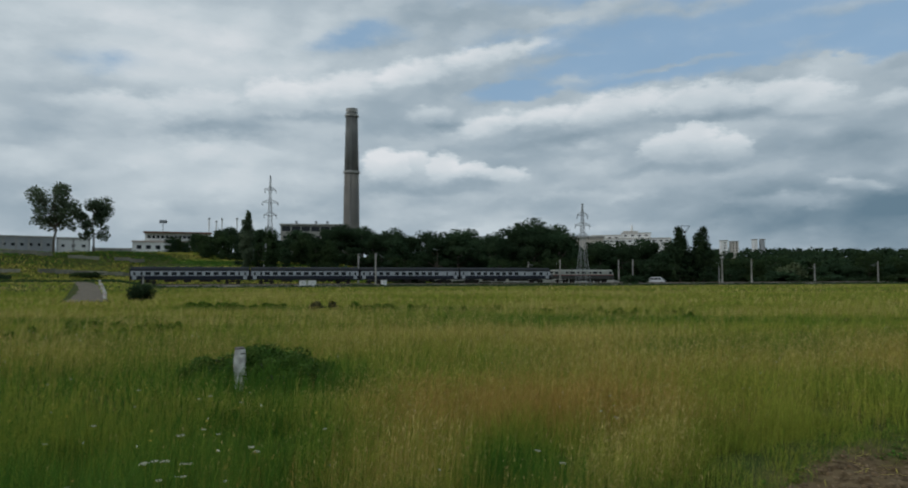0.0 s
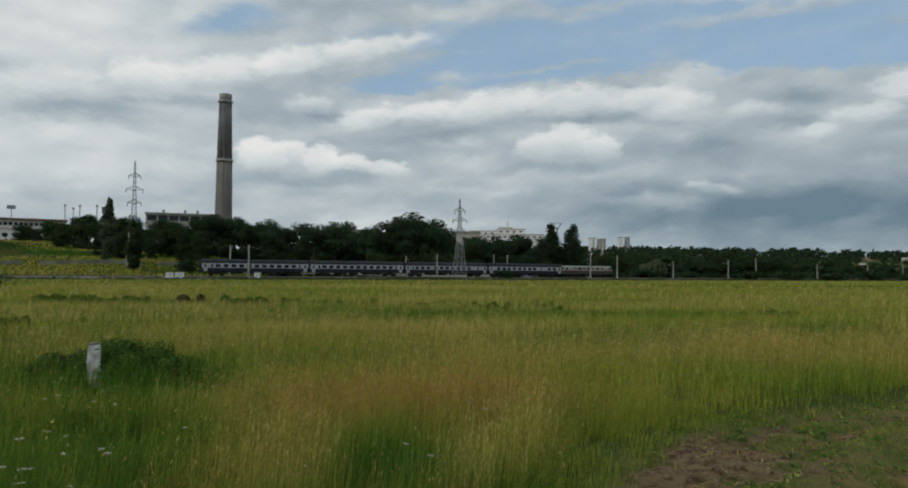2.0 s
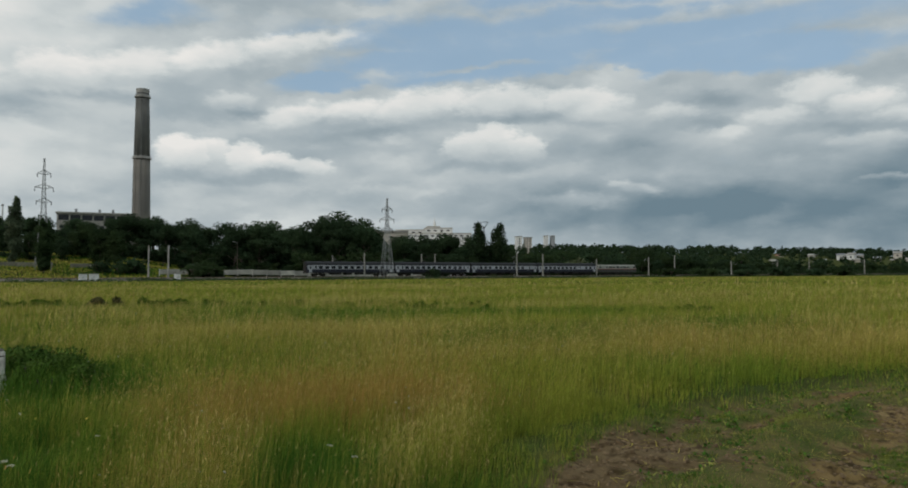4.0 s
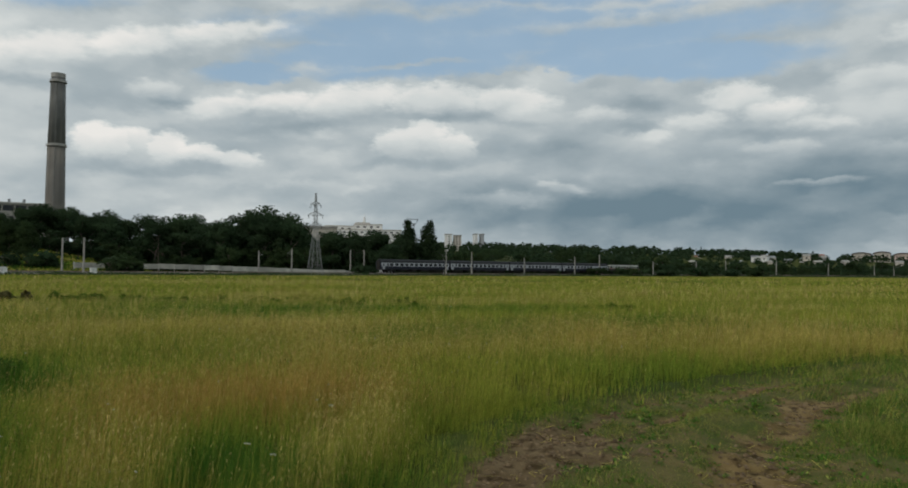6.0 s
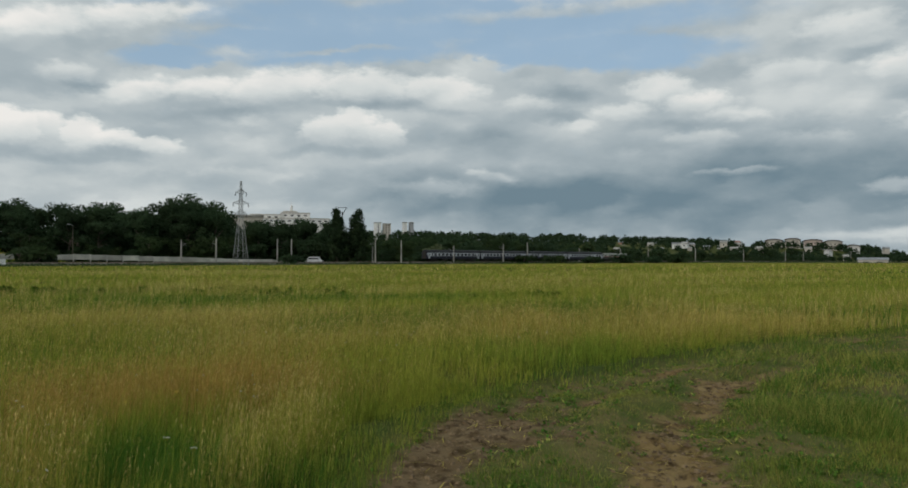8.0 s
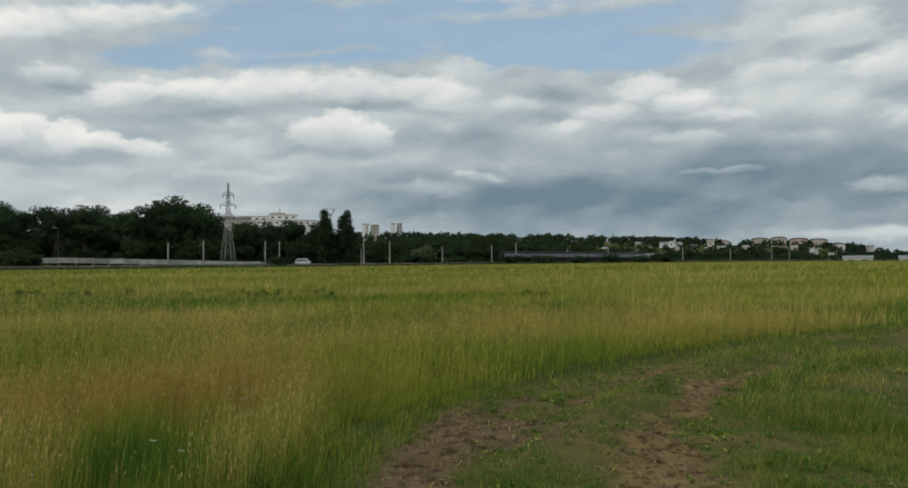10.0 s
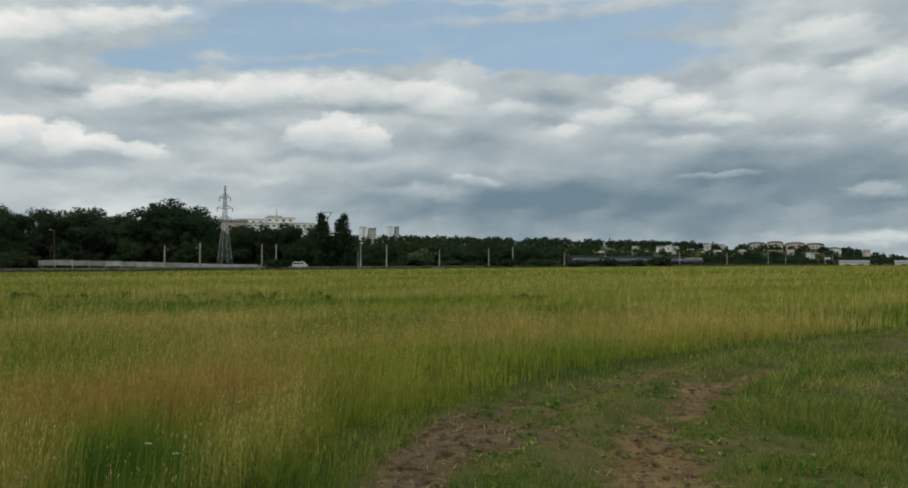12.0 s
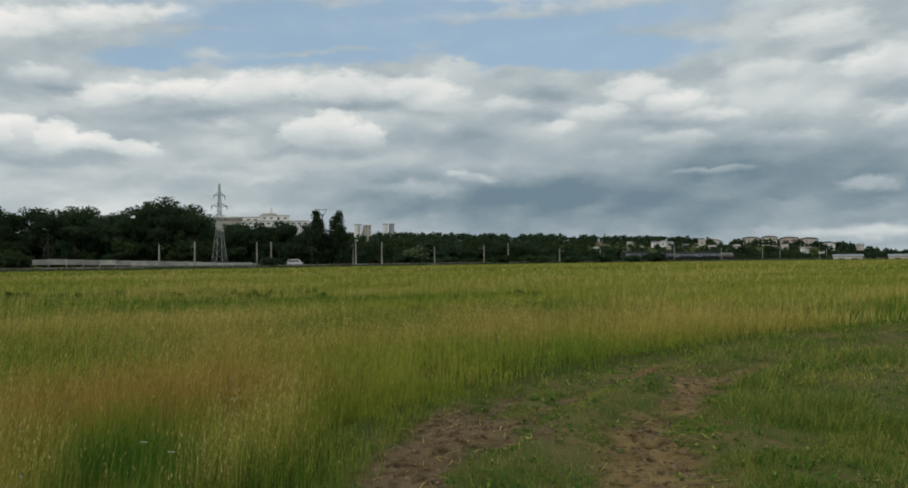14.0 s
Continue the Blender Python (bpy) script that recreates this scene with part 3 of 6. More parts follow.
def build_ground():
    xs = grown(0.8, 8.6, 0.045, (-3500, 3500), 1.055)
    ys = grown(3.2, 8.6, 0.045, (-3500, 3500), 1.055)
    gx, gy = np.meshgrid(xs, ys)
    gx, gy = gx.ravel(), gy.ravel()
    co = np.stack([gx, gy, terrain(gx, gy)], 1).astype(np.float32)
    nx, ny = len(xs), len(ys)
    i = (np.arange(ny - 1)[:, None] * nx + np.arange(nx - 1)[None, :]).ravel()
    quads = np.stack([i, i + 1, i + 1 + nx, i + nx], 1)
    me = bpy.data.meshes.new("ground")
    me.vertices.add(len(co))
    me.vertices.foreach_set("co", co.ravel())
    me.loops.add(quads.size)
    me.loops.foreach_set("vertex_index", quads.ravel().astype(np.int32))
    me.polygons.add(len(quads))
    me.polygons.foreach_set("loop_start", np.arange(0, quads.size, 4, dtype=np.int32))
    me.polygons.foreach_set("use_smooth", np.ones(len(quads), bool))
    me.update()
    bare = me.attributes.new("bare_soil", "FLOAT", "POINT")
    bare.data.foreach_set("value", (soil(gx, gy) * (np.hypot(gx, gy) < 45)).astype(np.float32))
    turf = me.attributes.new("mown", "FLOAT", "POINT")
    turf.data.foreach_set("value", smooth(-0.2, 0.2, from_edge(gx, gy)).astype(np.float32))
    dry = me.attributes.new("dry_soil", "FLOAT", "POINT")
    dry.data.foreach_set("value", smooth(-0.3, 0.4, off_line(gx, gy, RUTS[0][3]) - off_line(gx, gy, RUTS[3][3] + RUTS[4][3])).astype(np.float32))
    m = bpy.data.materials.new("meadow_ground")
    m.use_nodes = True
    t = m.node_tree
    b = t.nodes["Principled BSDF"]
    g = t.nodes.new("ShaderNodeNewGeometry")

    def noise_of(scale, detail, lo, hi):
        n = t.nodes.new("ShaderNodeTexNoise")
        n.inputs["Scale"].default_value, n.inputs["Detail"].default_value = scale, detail
        t.links.new(g.outputs["Position"], n.inputs["Vector"])
        r = t.nodes.new("ShaderNodeMapRange")
        t.links.new(n.outputs[0], r.inputs[0])
        r.inputs[1].default_value, r.inputs[2].default_value = lo, hi
        return r.outputs[0]

    def mixed(f, a, c):
        n = t.nodes.new("ShaderNodeMix")
        n.data_type = "RGBA"
        t.links.new(f, n.inputs[0])
        for sock, v in ((n.inputs[6], a), (n.inputs[7], c)):
            if isinstance(v, tuple):
                sock.default_value = (*v, 1)
            else:
                t.links.new(v, sock)
        return n.outputs[2]

    grassy = mixed(noise_of(0.06, 6, 0.35, 0.65), (0.05, 0.065, 0.016), (0.085, 0.08, 0.025))
    grassy = mixed(noise_of(0.5, 6, 0.4, 0.7), grassy, (0.055, 0.08, 0.02))
    mown = mixed(noise_of(2.0, 6, 0.35, 0.65), (0.075, 0.095, 0.026), (0.15, 0.125, 0.05))
    a2 = t.nodes.new("ShaderNodeAttribute")
    a2.attribute_name = "mown"
    grassy = mixed(a2.outputs["Fac"], grassy, mown)
    mud = mixed(noise_of(1.6, 8, 0.35, 0.65), (0.12, 0.083, 0.042), (0.185, 0.138, 0.078))
    dust = mixed(noise_of(2.2, 8, 0.35, 0.65), (0.155, 0.102, 0.042), (0.27, 0.195, 0.09))
    a3 = t.nodes.new("ShaderNodeAttribute")
    a3.attribute_name = "dry_soil"
    earth = mixed(a3.outputs["Fac"], mud, dust)
    earth = mixed(noise_of(7, 6, 0.5, 0.66), earth, (0.055, 0.036, 0.018))
    at = t.nodes.new("ShaderNodeAttribute")
    at.attribute_name = "bare_soil"
    t.links.new(mixed(at.outputs["Fac"], grassy, earth), b.inputs["Base Color"])
    b.inputs["Roughness"].default_value = 0.9
    b.inputs["Specular IOR Level"].default_value = 0.03
    bn = t.nodes.new("ShaderNodeTexNoise")
    bn.inputs["Scale"].default_value, bn.inputs["Detail"].default_value = 14, 8
    t.links.new(g.outputs["Position"], bn.inputs["Vector"])
    bp = t.nodes.new("ShaderNodeBump")
    bp.inputs["Strength"].default_value, bp.inputs["Distance"].default_value = 0.8, 0.05
    t.links.new(bn.outputs[0], bp.inputs["Height"])
    t.links.new(bp.outputs[0], b.inputs["Normal"])
    me.materials.append(m)
    tagged(new("ground", me), "flat green meadow crossed by a rutted earth farm track", "ground", kind="structure")


build_ground()


# ---- railway ----
def build_line():
    x0, x1 = -260.0, 1100.0
    m = pose(*along_rail(0, 0, 0), 0, 0, RAIL_TURN)
    bed = part("railway_bed", prism([(-5.6, -0.3), (-3.2, RAIL_Z - 0.22), (7.2, RAIL_Z - 0.22), (9.6, -0.3)], x0, x1), M_BALLAST, None)
    bed.matrix_basis = m
    tagged(bed, "low bank of pale grey stone ballast under two tracks", "railway bed", kind="structure")
    for off in (0.0, 4.2):
        for y in (-0.72, 0.72):
            rail = part("rail", boxed(x0, x1, off + y - 0.04, off + y + 0.04, RAIL_Z - 0.2, RAIL_Z), M_RAIL, bed)
    return bed


build_line()


def wheelset(parent, x):
    for y in (-0.72, 0.72):
        bm = bmesh.new()
        bmesh.ops.create_cone(bm, cap_ends=True, segments=20, radius1=0.46, radius2=0.46, depth=0.14,
                              matrix=Matrix.Translation((x, y, 0.46)) @ Matrix.Rotation(radians(90), 4, "X"))
        part("wheel", bm, M_DARKSTEEL, parent)


def bogie(parent, x, base=2.5):
    bm = bmesh.new()
    for y in (-0.98, 0.98):
        box(bm, x - base / 2 - 0.5, x + base / 2 + 0.5, y - 0.09, y + 0.09, 0.42, 0.72)
        for k in (-1, 1):
            box(bm, x + k * base / 2 - 0.2, x + k * base / 2 + 0.2, y - 0.14, y + 0.14, 0.3, 0.66)
        box(bm, x - 0.35, x + 0.35, y - 0.13, y + 0.13, 0.35, 0.95)
    box(bm, x - 0.4, x + 0.4, -1.0, 1.0, 0.5, 0.85)
    b = part("bogie", bm, M_DARKSTEEL, parent)
    for k in (-1, 1):
        wheelset(b, x + k * base / 2)


BODY = [(-1.41, 1.05), (-1.43, 1.9), (-1.41, 2.95), (1.41, 2.95), (1.43, 1.9), (1.41, 1.05), (1.2, 0.95), (-1.2, 0.95)]
ROOF = [(-1.42, 2.95), (-1.36, 3.35), (-1.1, 3.72), (-0.6, 3.95), (0, 4.03), (0.6, 3.95), (1.1, 3.72), (1.36, 3.35), (1.42, 2.95)]


def coach(windows, label):
    """windows: places along the side, each (middle, width)."""
    c = thing("passenger_coach", pose(0, 0, 0), label, "railway coach", "coaches of the train")
    h = 12.95
    part("body", prism(BODY, -h, h), M_NAVY, c, "dark navy lower side")
    part("window_band", prism([(-1.436, 1.92), (-1.432, 3.02), (1.432, 3.02), (1.436, 1.92)], -h + 0.03, h - 0.03), M_COACH_GREY, c, "pale grey band round the windows")
    part("roof", prism(ROOF, -h, h), M_COACH_ROOF, c, "dull blue-grey roof")
    part("skirt_stripe", boxed(-h + 0.1, h - 0.1, -1.445, 1.445, 1.12, 1.30), M_COACH_ROOF, c, "grey stripe along the sill")
    for x, w in windows:
        part("window", boxed(x - w / 2, x + w / 2, -1.452, 1.452, 2.02, 2.86, bevel=0.05), M_GLASS, c)
    for k in (-1, 1):
        d = part("door", boxed(k * 12.1 - 0.45, k * 12.1 + 0.45, -1.45, 1.45, 1.1, 3.0), M_COACH_GREY, c)
        part("door_window", boxed(k * 12.1 - 0.22, k * 12.1 + 0.22, -1.457, 1.457, 2.05, 2.75), M_GLASS, d)
        part("gangway", boxed(k * 13.06 - 0.12, k * 13.06 + 0.12, -0.75, 0.75, 1.1, 3.4), M_DARKSTEEL, c)
        for y in (-0.87, 0.87):
            part("buffer", bar(bmesh.new(), (k * 12.9, y, 1.05), (k * 13.2, y, 1.05), 0.2, 10), M_DARKSTEEL, c)
        bogie(c, k * 9.3)
    for x, w, d in ((-4.5, 2.6, 0.5), (-0.8, 1.6, 0.42), (3.4, 3.0, 0.5), (6.1, 0.9, 0.5)):
        part("equipment_box", boxed(x - w / 2, x + w / 2, -1.25, 1.25, d, 1.0, bevel=0.05), M_DARKSTEEL, c)
    for x in (-8, -3, 2, 7):
        part("roof_vent", boxed(x - 0.35, x + 0.35, -0.25, 0.25, 3.95, 4.13, bevel=0.05), M_COACH_ROOF, c)
    return c


def locomotive():
    c = thing("electric_locomotive", pose(0, 0, 0), "cream and dark electric locomotive pulling four coaches", "locomotive")
    h = 9.5
    low = [(-1.48, 1.0), (-1.5, 2.1), (1.5, 2.1), (1.48, 1.0)]
    up = [(-1.5, 2.1), (-1.47, 3.1), (-1.2, 3.6), (1.2, 3.6), (1.47, 3.1), (1.5, 2.1)]
    part("lower_body", prism(low, -h, h), M_LOCO_LOW, c, "dark reddish-brown lower side")
    bm = prism(up, -h, h)
    for v in bm.verts:
        if v.co.z > 3.0:
            v.co.x -= math.copysign(0.55, v.co.x)
    part("upper_body", bm, M_LOCO, c, "cream upper side")
    part("stripe", boxed(-h + 0.05, h - 0.05, -1.512, 1.512, 2.02, 2.16), M_RED, c, "dull red stripe")
    for x in (-5.2, -1.8, 1.8, 5.2):
        part("side_window", boxed(x - 0.4, x + 0.4, -1.506, 1.506, 2.5, 2.95), M_GLASS, c)
    for x in (-3.5, 0, 3.5):
        part("grille", boxed(x - 0.7, x + 0.7, -1.508, 1.508, 2.45, 3.0), M_COACH_ROOF, c)
    for k in (-1, 1):
        part("cab_window", boxed(k * 8.4 - 0.45, k * 8.4 + 0.45, -1.506, 1.506, 2.4, 3.0), M_GLASS, c)
        part("windscreen", boxed(k * 9.22 - 0.05, k * 9.22 + 0.12, -1.15, 1.15, 2.45, 3.05), M_GLASS, c)
        part("headlight", bar(bmesh.new(), (k * 9.4, -1.0, 1.6), (k * 9.58, -1.0, 1.6), 0.14, 12), M_WHITE, c)
        part("headlight", bar(bmesh.new(), (k * 9.4, 1.0, 1.6), (k * 9.58, 1.0, 1.6), 0.14, 12), M_WHITE, c)
        for y in (-0.87, 0.87):
            part("buffer", bar(bmesh.new(), (k * 9.4, y, 1.05), (k * 9.95, y, 1.05), 0.22, 10), M_DARKSTEEL, c)
        bogie(c, k * 5.0, 4.2)
        wheelset(c, k * 5.0)
        bm = bmesh.new()
        z = 4.05 if k > 0 else 4.9
        for y in (-0.5, 0.5):
            bar(bm, (k * 5.6 - 0.9, y, 3.62), (k * 5.6 + 0.7, y, (3.62 + z) / 2), 0.04)
            bar(bm, (k * 5.6 + 0.7, y, (3.62 + z) / 2), (k * 5.6 - 0.4, y, z), 0.035)
        bar(bm, (k * 5.6 - 0.4, -0.85, z), (k * 5.6 - 0.4, 0.85, z), 0.05)
        part("pantograph", bm, M_DARKSTEEL, c)
    part("roof_gear", boxed(-3.2, 3.2, -0.6, 0.6, 3.58, 3.78, bevel=0.06), M_COACH_ROOF, c)
    part("transformer_box", boxed(-1.6, 1.6, -1.2, 1.2, 0.35, 1.0, bevel=0.05), M_DARKSTEEL, c)
    return c


EVEN = [(-10.6, 0.55)] + [(-9.2 + 1.84 * i, 1.25) for i in range(11)] + [(10.7, 0.55)]
BROKEN = [(-10.6, 0.5)] + [(-9.4 + 1.7 * i, 1.1) for i in range(3)] + [(-3.6 + 1.75 * i, 1.2) for i in range(7)] + [(9.8, 0.5)]
BUFFET = [(-9.6 + 1.8 * i, 1.2) for i in range(8)] + [(5.4, 0.5), (8.3, 1.1), (10.2, 1.1)]
TRAIN = [(coach(EVEN, "navy and pale grey passenger coach with an even row of windows"), 13.2),
         (coach(EVEN, "navy and pale grey passenger coach in mid train"), 39.6),
         (coach(BROKEN, "navy and pale grey coach with a break in its windows"), 66.0),
         (coach(BUFFET, "navy and pale grey coach next to the locomotive"), 92.4),
         (locomotive(), 115.7)]


# ---- masts and pylons ----
def mast(s, off, h, arm):
    x, y, _ = along_rail(s, off)
    m = thing("catenary_mast", pose(x, y, 0.2, 0, 0, RAIL_TURN), "slim pale concrete overhead-line mast beside the railway", "mast", "overhead line masts")
    part("pole", cone(bmesh.new(), -0.3, h, 0.25, 0.15, 10), M_CONC, m)
    if arm:
        k = 1 if off < 0 else -1
        bm = bmesh.new()
        bar(bm, (0, 0, h - 1.6), (0, k * 2.7, h - 1.2), 0.035)
        bar(bm, (0, 0, h - 0.5), (0, k * 2.7, h - 1.2), 0.025)
        part("bracket", bm, M_STEEL, m)
    return m


for s, off, h, arm in ((3.1, -3.4, 2.4, 0), (56.5, -3.0, 8.2, 1), (54.5, 8.6, 8.4, 1), (107.6, -3, 6.9, 1), (103.5, 8.6, 6.6, 1), (160.8, -3, 7.5, 1), (171.3, -3.2, 7.6, 0),
                       (169, 8.6, 5.6, 0), (195.5, -3, 6.2, 1), (221.5, -3, 7.1, 1), (235.6, -3, 7.9, 0), (286, 8.6, 6.3, 1), (301, -3, 6.3, 1),
                       (345, 8.6, 7.4, 1), (372, -3, 7.4, 1), (430, -3, 7.4, 1), (492, -3, 7.4, 1), (555, 8.6, 7.4, 1), (620, -3, 7.4, 1)):
    mast(s, off, h, arm)


def portal():
    x, y, _ = along_rail(133.2, 9.0)
    g = thing("signal_portal", pose(x, y, 0.2, 0, 0, 4), "concrete portal frame of two posts and a beam by the line", "portal")
    for k in (0, 4.3):
        part("post", boxed(k - 0.15, k + 0.15, -0.15, 0.15, -0.4, 7.4), M_CONC, g)
    part("beam", bar(bmesh.new(), (0.1, 0, 6.6), (4.2, 0, 6.6), 0.05), M_DARKSTEEL, g, "thin dark crossbar")


portal()


def pylon(m, h, base, label, dense=True):
    p = thing("lattice_pylon", m, label, "pylon", "lattice pylons")
    waist, tip = h * 0.52, h

    def half(z):
        return base / 2 + (0.55 - base / 2) * (z / waist) if z < waist else 0.55 + (0.12 - 0.55) * (z - waist) / (tip - waist)

    for sx, sy in ((-1, -1), (1, -1), (1, 1), (-1, 1)):
        bm = bmesh.new()
        bar(bm, (sx * half(0), sy * half(0), -0.3), (sx * half(waist), sy * half(waist), waist), 0.065)
        bar(bm, (sx * half(waist), sy * half(waist), waist), (sx * half(tip), sy * half(tip), tip), 0.055)
        part("leg", bm, M_STEEL, p)
    bm = bmesh.new()
    z = 0.8
    while z < tip - 0.6:
        z2 = min(z + max(1.1, half(z) * 2.0), tip - 0.2)
        a, b = half(z), half(z2)
        ring = ((-1, -1), (1, -1), (1, 1), (-1, 1))
        for (x0, y0), (x1, y1) in zip(ring, ring[1:] + ring[:1]):
            bar(bm, (x0 * a, y0 * a, z), (x1 * b, y1 * b, z2), 0.024, 4)
            bar(bm, (x1 * a, y1 * a, z), (x0 * b, y0 * b, z2), 0.024, 4)
            bar(bm, (x0 * b, y0 * b, z2), (x1 * b, y1 * b, z2), 0.024, 4)
        z = z2
    part("bracing", bm, M_STEEL, p)
    for f, w in ((0.60, 1.7), (0.725, 2.1), (0.85, 1.5)):
        bm = bmesh.new()
        z = h * f
        for k in (-1, 1):
            for y in (-0.35, 0.35):
                bar(bm, (0, y, z), (k * w, 0, z + 0.25), 0.06, 4)
                bar(bm, (0, y * 0.8, z + 1.1), (k * w, 0, z + 0.25), 0.06, 4)
            bar(bm, (k * w * 0.5, -0.2, z + 0.1), (k * w * 0.5, 0.2, z + 0.75), 0.05, 4)
        arm = part("crossarm", bm, M_STEEL, p)
        for k in (-1, 1):
            part("insulator", cone(bmesh.new(), z - 0.7, z + 0.2, 0.08, 0.08, 8, (k * w * 0.97, 0)), M_GLASS, arm)
    return p


x, y, _ = polar(-14.08, 208)
pylon(pose(x, y, ground_z(x, y), 0, 0, 20), 30.0 - ground_z(x, y) + 0.6, 3.5, "tall grey steel lattice pylon among trees behind the railway")
x, y, _ = polar(9.95, 196)
pylon(pose(x, y, 0.0, 0, 0, 14), 21.7, 3.2, "grey steel lattice pylon at the edge of the meadow")


# ---- chimney and far buildings ----
def chimney():
    x, y, _ = polar(-7.96, 600)
    c = thing("power_station_chimney", pose(x, y, 0), "tall tapering grey concrete chimney with pale ring galleries", "chimney")
    top = 141.5

    def rad(z):
        return 7.0 - 1.25 * z / 90 if z < 90 else 5.7 - 1.15 * (z - 90) / (top - 90)

    bm = bmesh.new()
    cone(bm, 0, 89, rad(0), rad(89), 40)
    for f in bm.faces:
        f.smooth = len(f.verts) == 4
    part("lower_shaft", bm, M_CHIM, c, "brownish weathered lower shaft")
    bm = cone(bmesh.new(), 89, top - 3, rad(90), rad(top), 40)
    for f in bm.faces:
        f.smooth = len(f.verts) == 4
    part("upper_shaft", bm, M_CHIM_TOP, c, "greyer upper shaft")
    for k in range(10):
        a = math.tau * (k + 0.5) / 10
        bm = bmesh.new()
        for z0, z1 in ((0, 88.5), (90.2, top - 6.5)):
            bar(bm, (math.cos(a) * rad(z0), math.sin(a) * rad(z0), z0), (math.cos(a) * rad(z1), math.sin(a) * rad(z1), z1), 0.22, 6)
        part("rib", bm, M_CHIM, c)
    for z in (88.5, top - 6.5):
        bm = cone(bmesh.new(), z, z + 0.6, rad(z) + 1.0, rad(z) + 1.0, 40)
        cone(bm, z + 0.6, z + 2.0, rad(z) + 0.35, rad(z) + 0.3, 40)
        g = part("gallery", bm, M_CHIM_BAND, c, "pale ring gallery")
        bm = bmesh.new()
        for k in range(24):
            a, b = math.tau * k / 24, math.tau * (k + 1) / 24
            r = rad(z) + 0.95
            bar(bm, (math.cos(a) * r, math.sin(a) * r, z + 0.6), (math.cos(a) * r, math.sin(a) * r, z + 1.7), 0.06, 4)
            bar(bm, (math.cos(a) * r, math.sin(a) * r, z + 1.7), (math.cos(b) * r, math.sin(b) * r, z + 1.7), 0.06, 4)
        part("railing", bm, M_STEEL, g)
    part("crown", cone(bmesh.new(), top - 3, top, rad(top) + 0.1, rad(top) + 0.25, 40), M_CHIM_BAND, c, "paler crown ring")
    bm = bmesh.new()
    for y in (-0.4, 0.4):
        bar(bm, (y, -rad(0) - 0.5, 10), (y, -rad(top) - 0.5, top - 5), 0.07, 4)
    part("ladder", bm, M_STEEL, c)


chimney()


def windows_on(parent, x0, x1, y, z0, floors, step, high, wide, tall, mat_=None):
    """Rows of window panes on the wall that faces -y."""
    for f in range(floors):
        n = int((x1 - x0) / step)
        for i in range(n):
            x = x0 + (i + 0.5) * (x1 - x0) / n
            z = z0 + f * high
            part("window", boxed(x - wide / 2, x + wide / 2, y - 0.06, y + 0.1, z, z + tall), mat_ or M_GLASS, parent)


def facing(azimuth, dist, z, turn=0.0):
    x, y, _ = polar(azimuth, dist)
    return pose(x, y, z, 0, 0, -azimuth + turn)


def boiler_hall():
    b = thing("boiler_hall", facing(-10.9, 560, 0), "long grey concrete power station hall with dark openings", "industrial building")
    w = 23.5
    body = part("wall", boxed(-w, w, 0, 26, 0, 43.0), M_CONC, b)
    for i in range(6):
        x = -w + 4 + i * (2 * w - 4) / 6
        part("opening", boxed(x - 3.0, x + 3.2, -0.08, 0.5, 38.4, 42.0), M_GLASS, body)
    windows_on(body, -w + 1, w - 1, 0, 33, 1, 4.0, 4, 2.6, 2.0)
    part("roof", boxed(-w - 0.6, w + 0.6, -1.0, 27, 43.0, 44.0), M_CHIM_BAND, b, "pale concrete roof slab")
    for x in (-12, 2.5, 11):
        part("roof_vent", boxed(x - 0.8, x + 0.8, 4, 6, 44, 46.5), M_GREY, b)


boiler_hall()


def grandstand():
    b = thing("stand_building", facing(-20.6, 420, 16), "white stepped building with red roof edges on the rise", "building")
    w = 16.5
    low = part("lower_wall", boxed(-w - 6, w, 0, 14, -1, 6.2), M_WHITE, b)
    part("red_edge", boxed(-w - 6.3, w + 0.3, -0.6, 14, 6.2, 6.9), M_PINK, b)
    up = part("upper_wall", boxed(-w, w, 1.5, 14, 6.9, 11.0), M_WHITE, b)
    part("roof", boxed(-w - 0.6, w + 0.6, -1.2, 15, 11.0, 11.9), M_CHIM_BAND, b)
    part("roof_trim", boxed(-w - 0.7, w + 0.7, -1.35, -1.2, 11.1, 11.6), M_ROOF_RED, b)
    windows_on(up, -w + 1, w - 1, 1.5, 8.3, 1, 2.2, 3, 1.6, 1.6)
    windows_on(low, -w - 5, w - 1, 0, 2.5, 1, 4.5, 3, 2.4, 2.0)
    f = thing("floodlight_mast", facing(-21.63, 430, 26), "slim mast carrying a wide bank of floodlights", "floodlight")
    part("pole", cone(bmesh.new(), -12, 7.2, 0.3, 0.2, 8), M_STEEL, f)
    part("lamp_bank", boxed(-2.0, 2.0, -0.3, 0.3, 7.0, 8.8), M_GREY, f)
    for a, top in ((-18.46, 37.5), (-17.95, 36.0), (-17.55, 37.5), (-16.48, 37.8)):
        s = thing("steel_stack", facing(a, 440, 8), "thin pale steel boiler stack", "stack", "thin stacks")
        part("pipe", cone(bmesh.new(), 0, top - 8, 0.45, 0.38, 12), M_WHITE, s)
        part("collar", cone(bmesh.new(), top - 9, top - 8.2, 0.6, 0.6, 12), M_GREY, s)


grandstand()


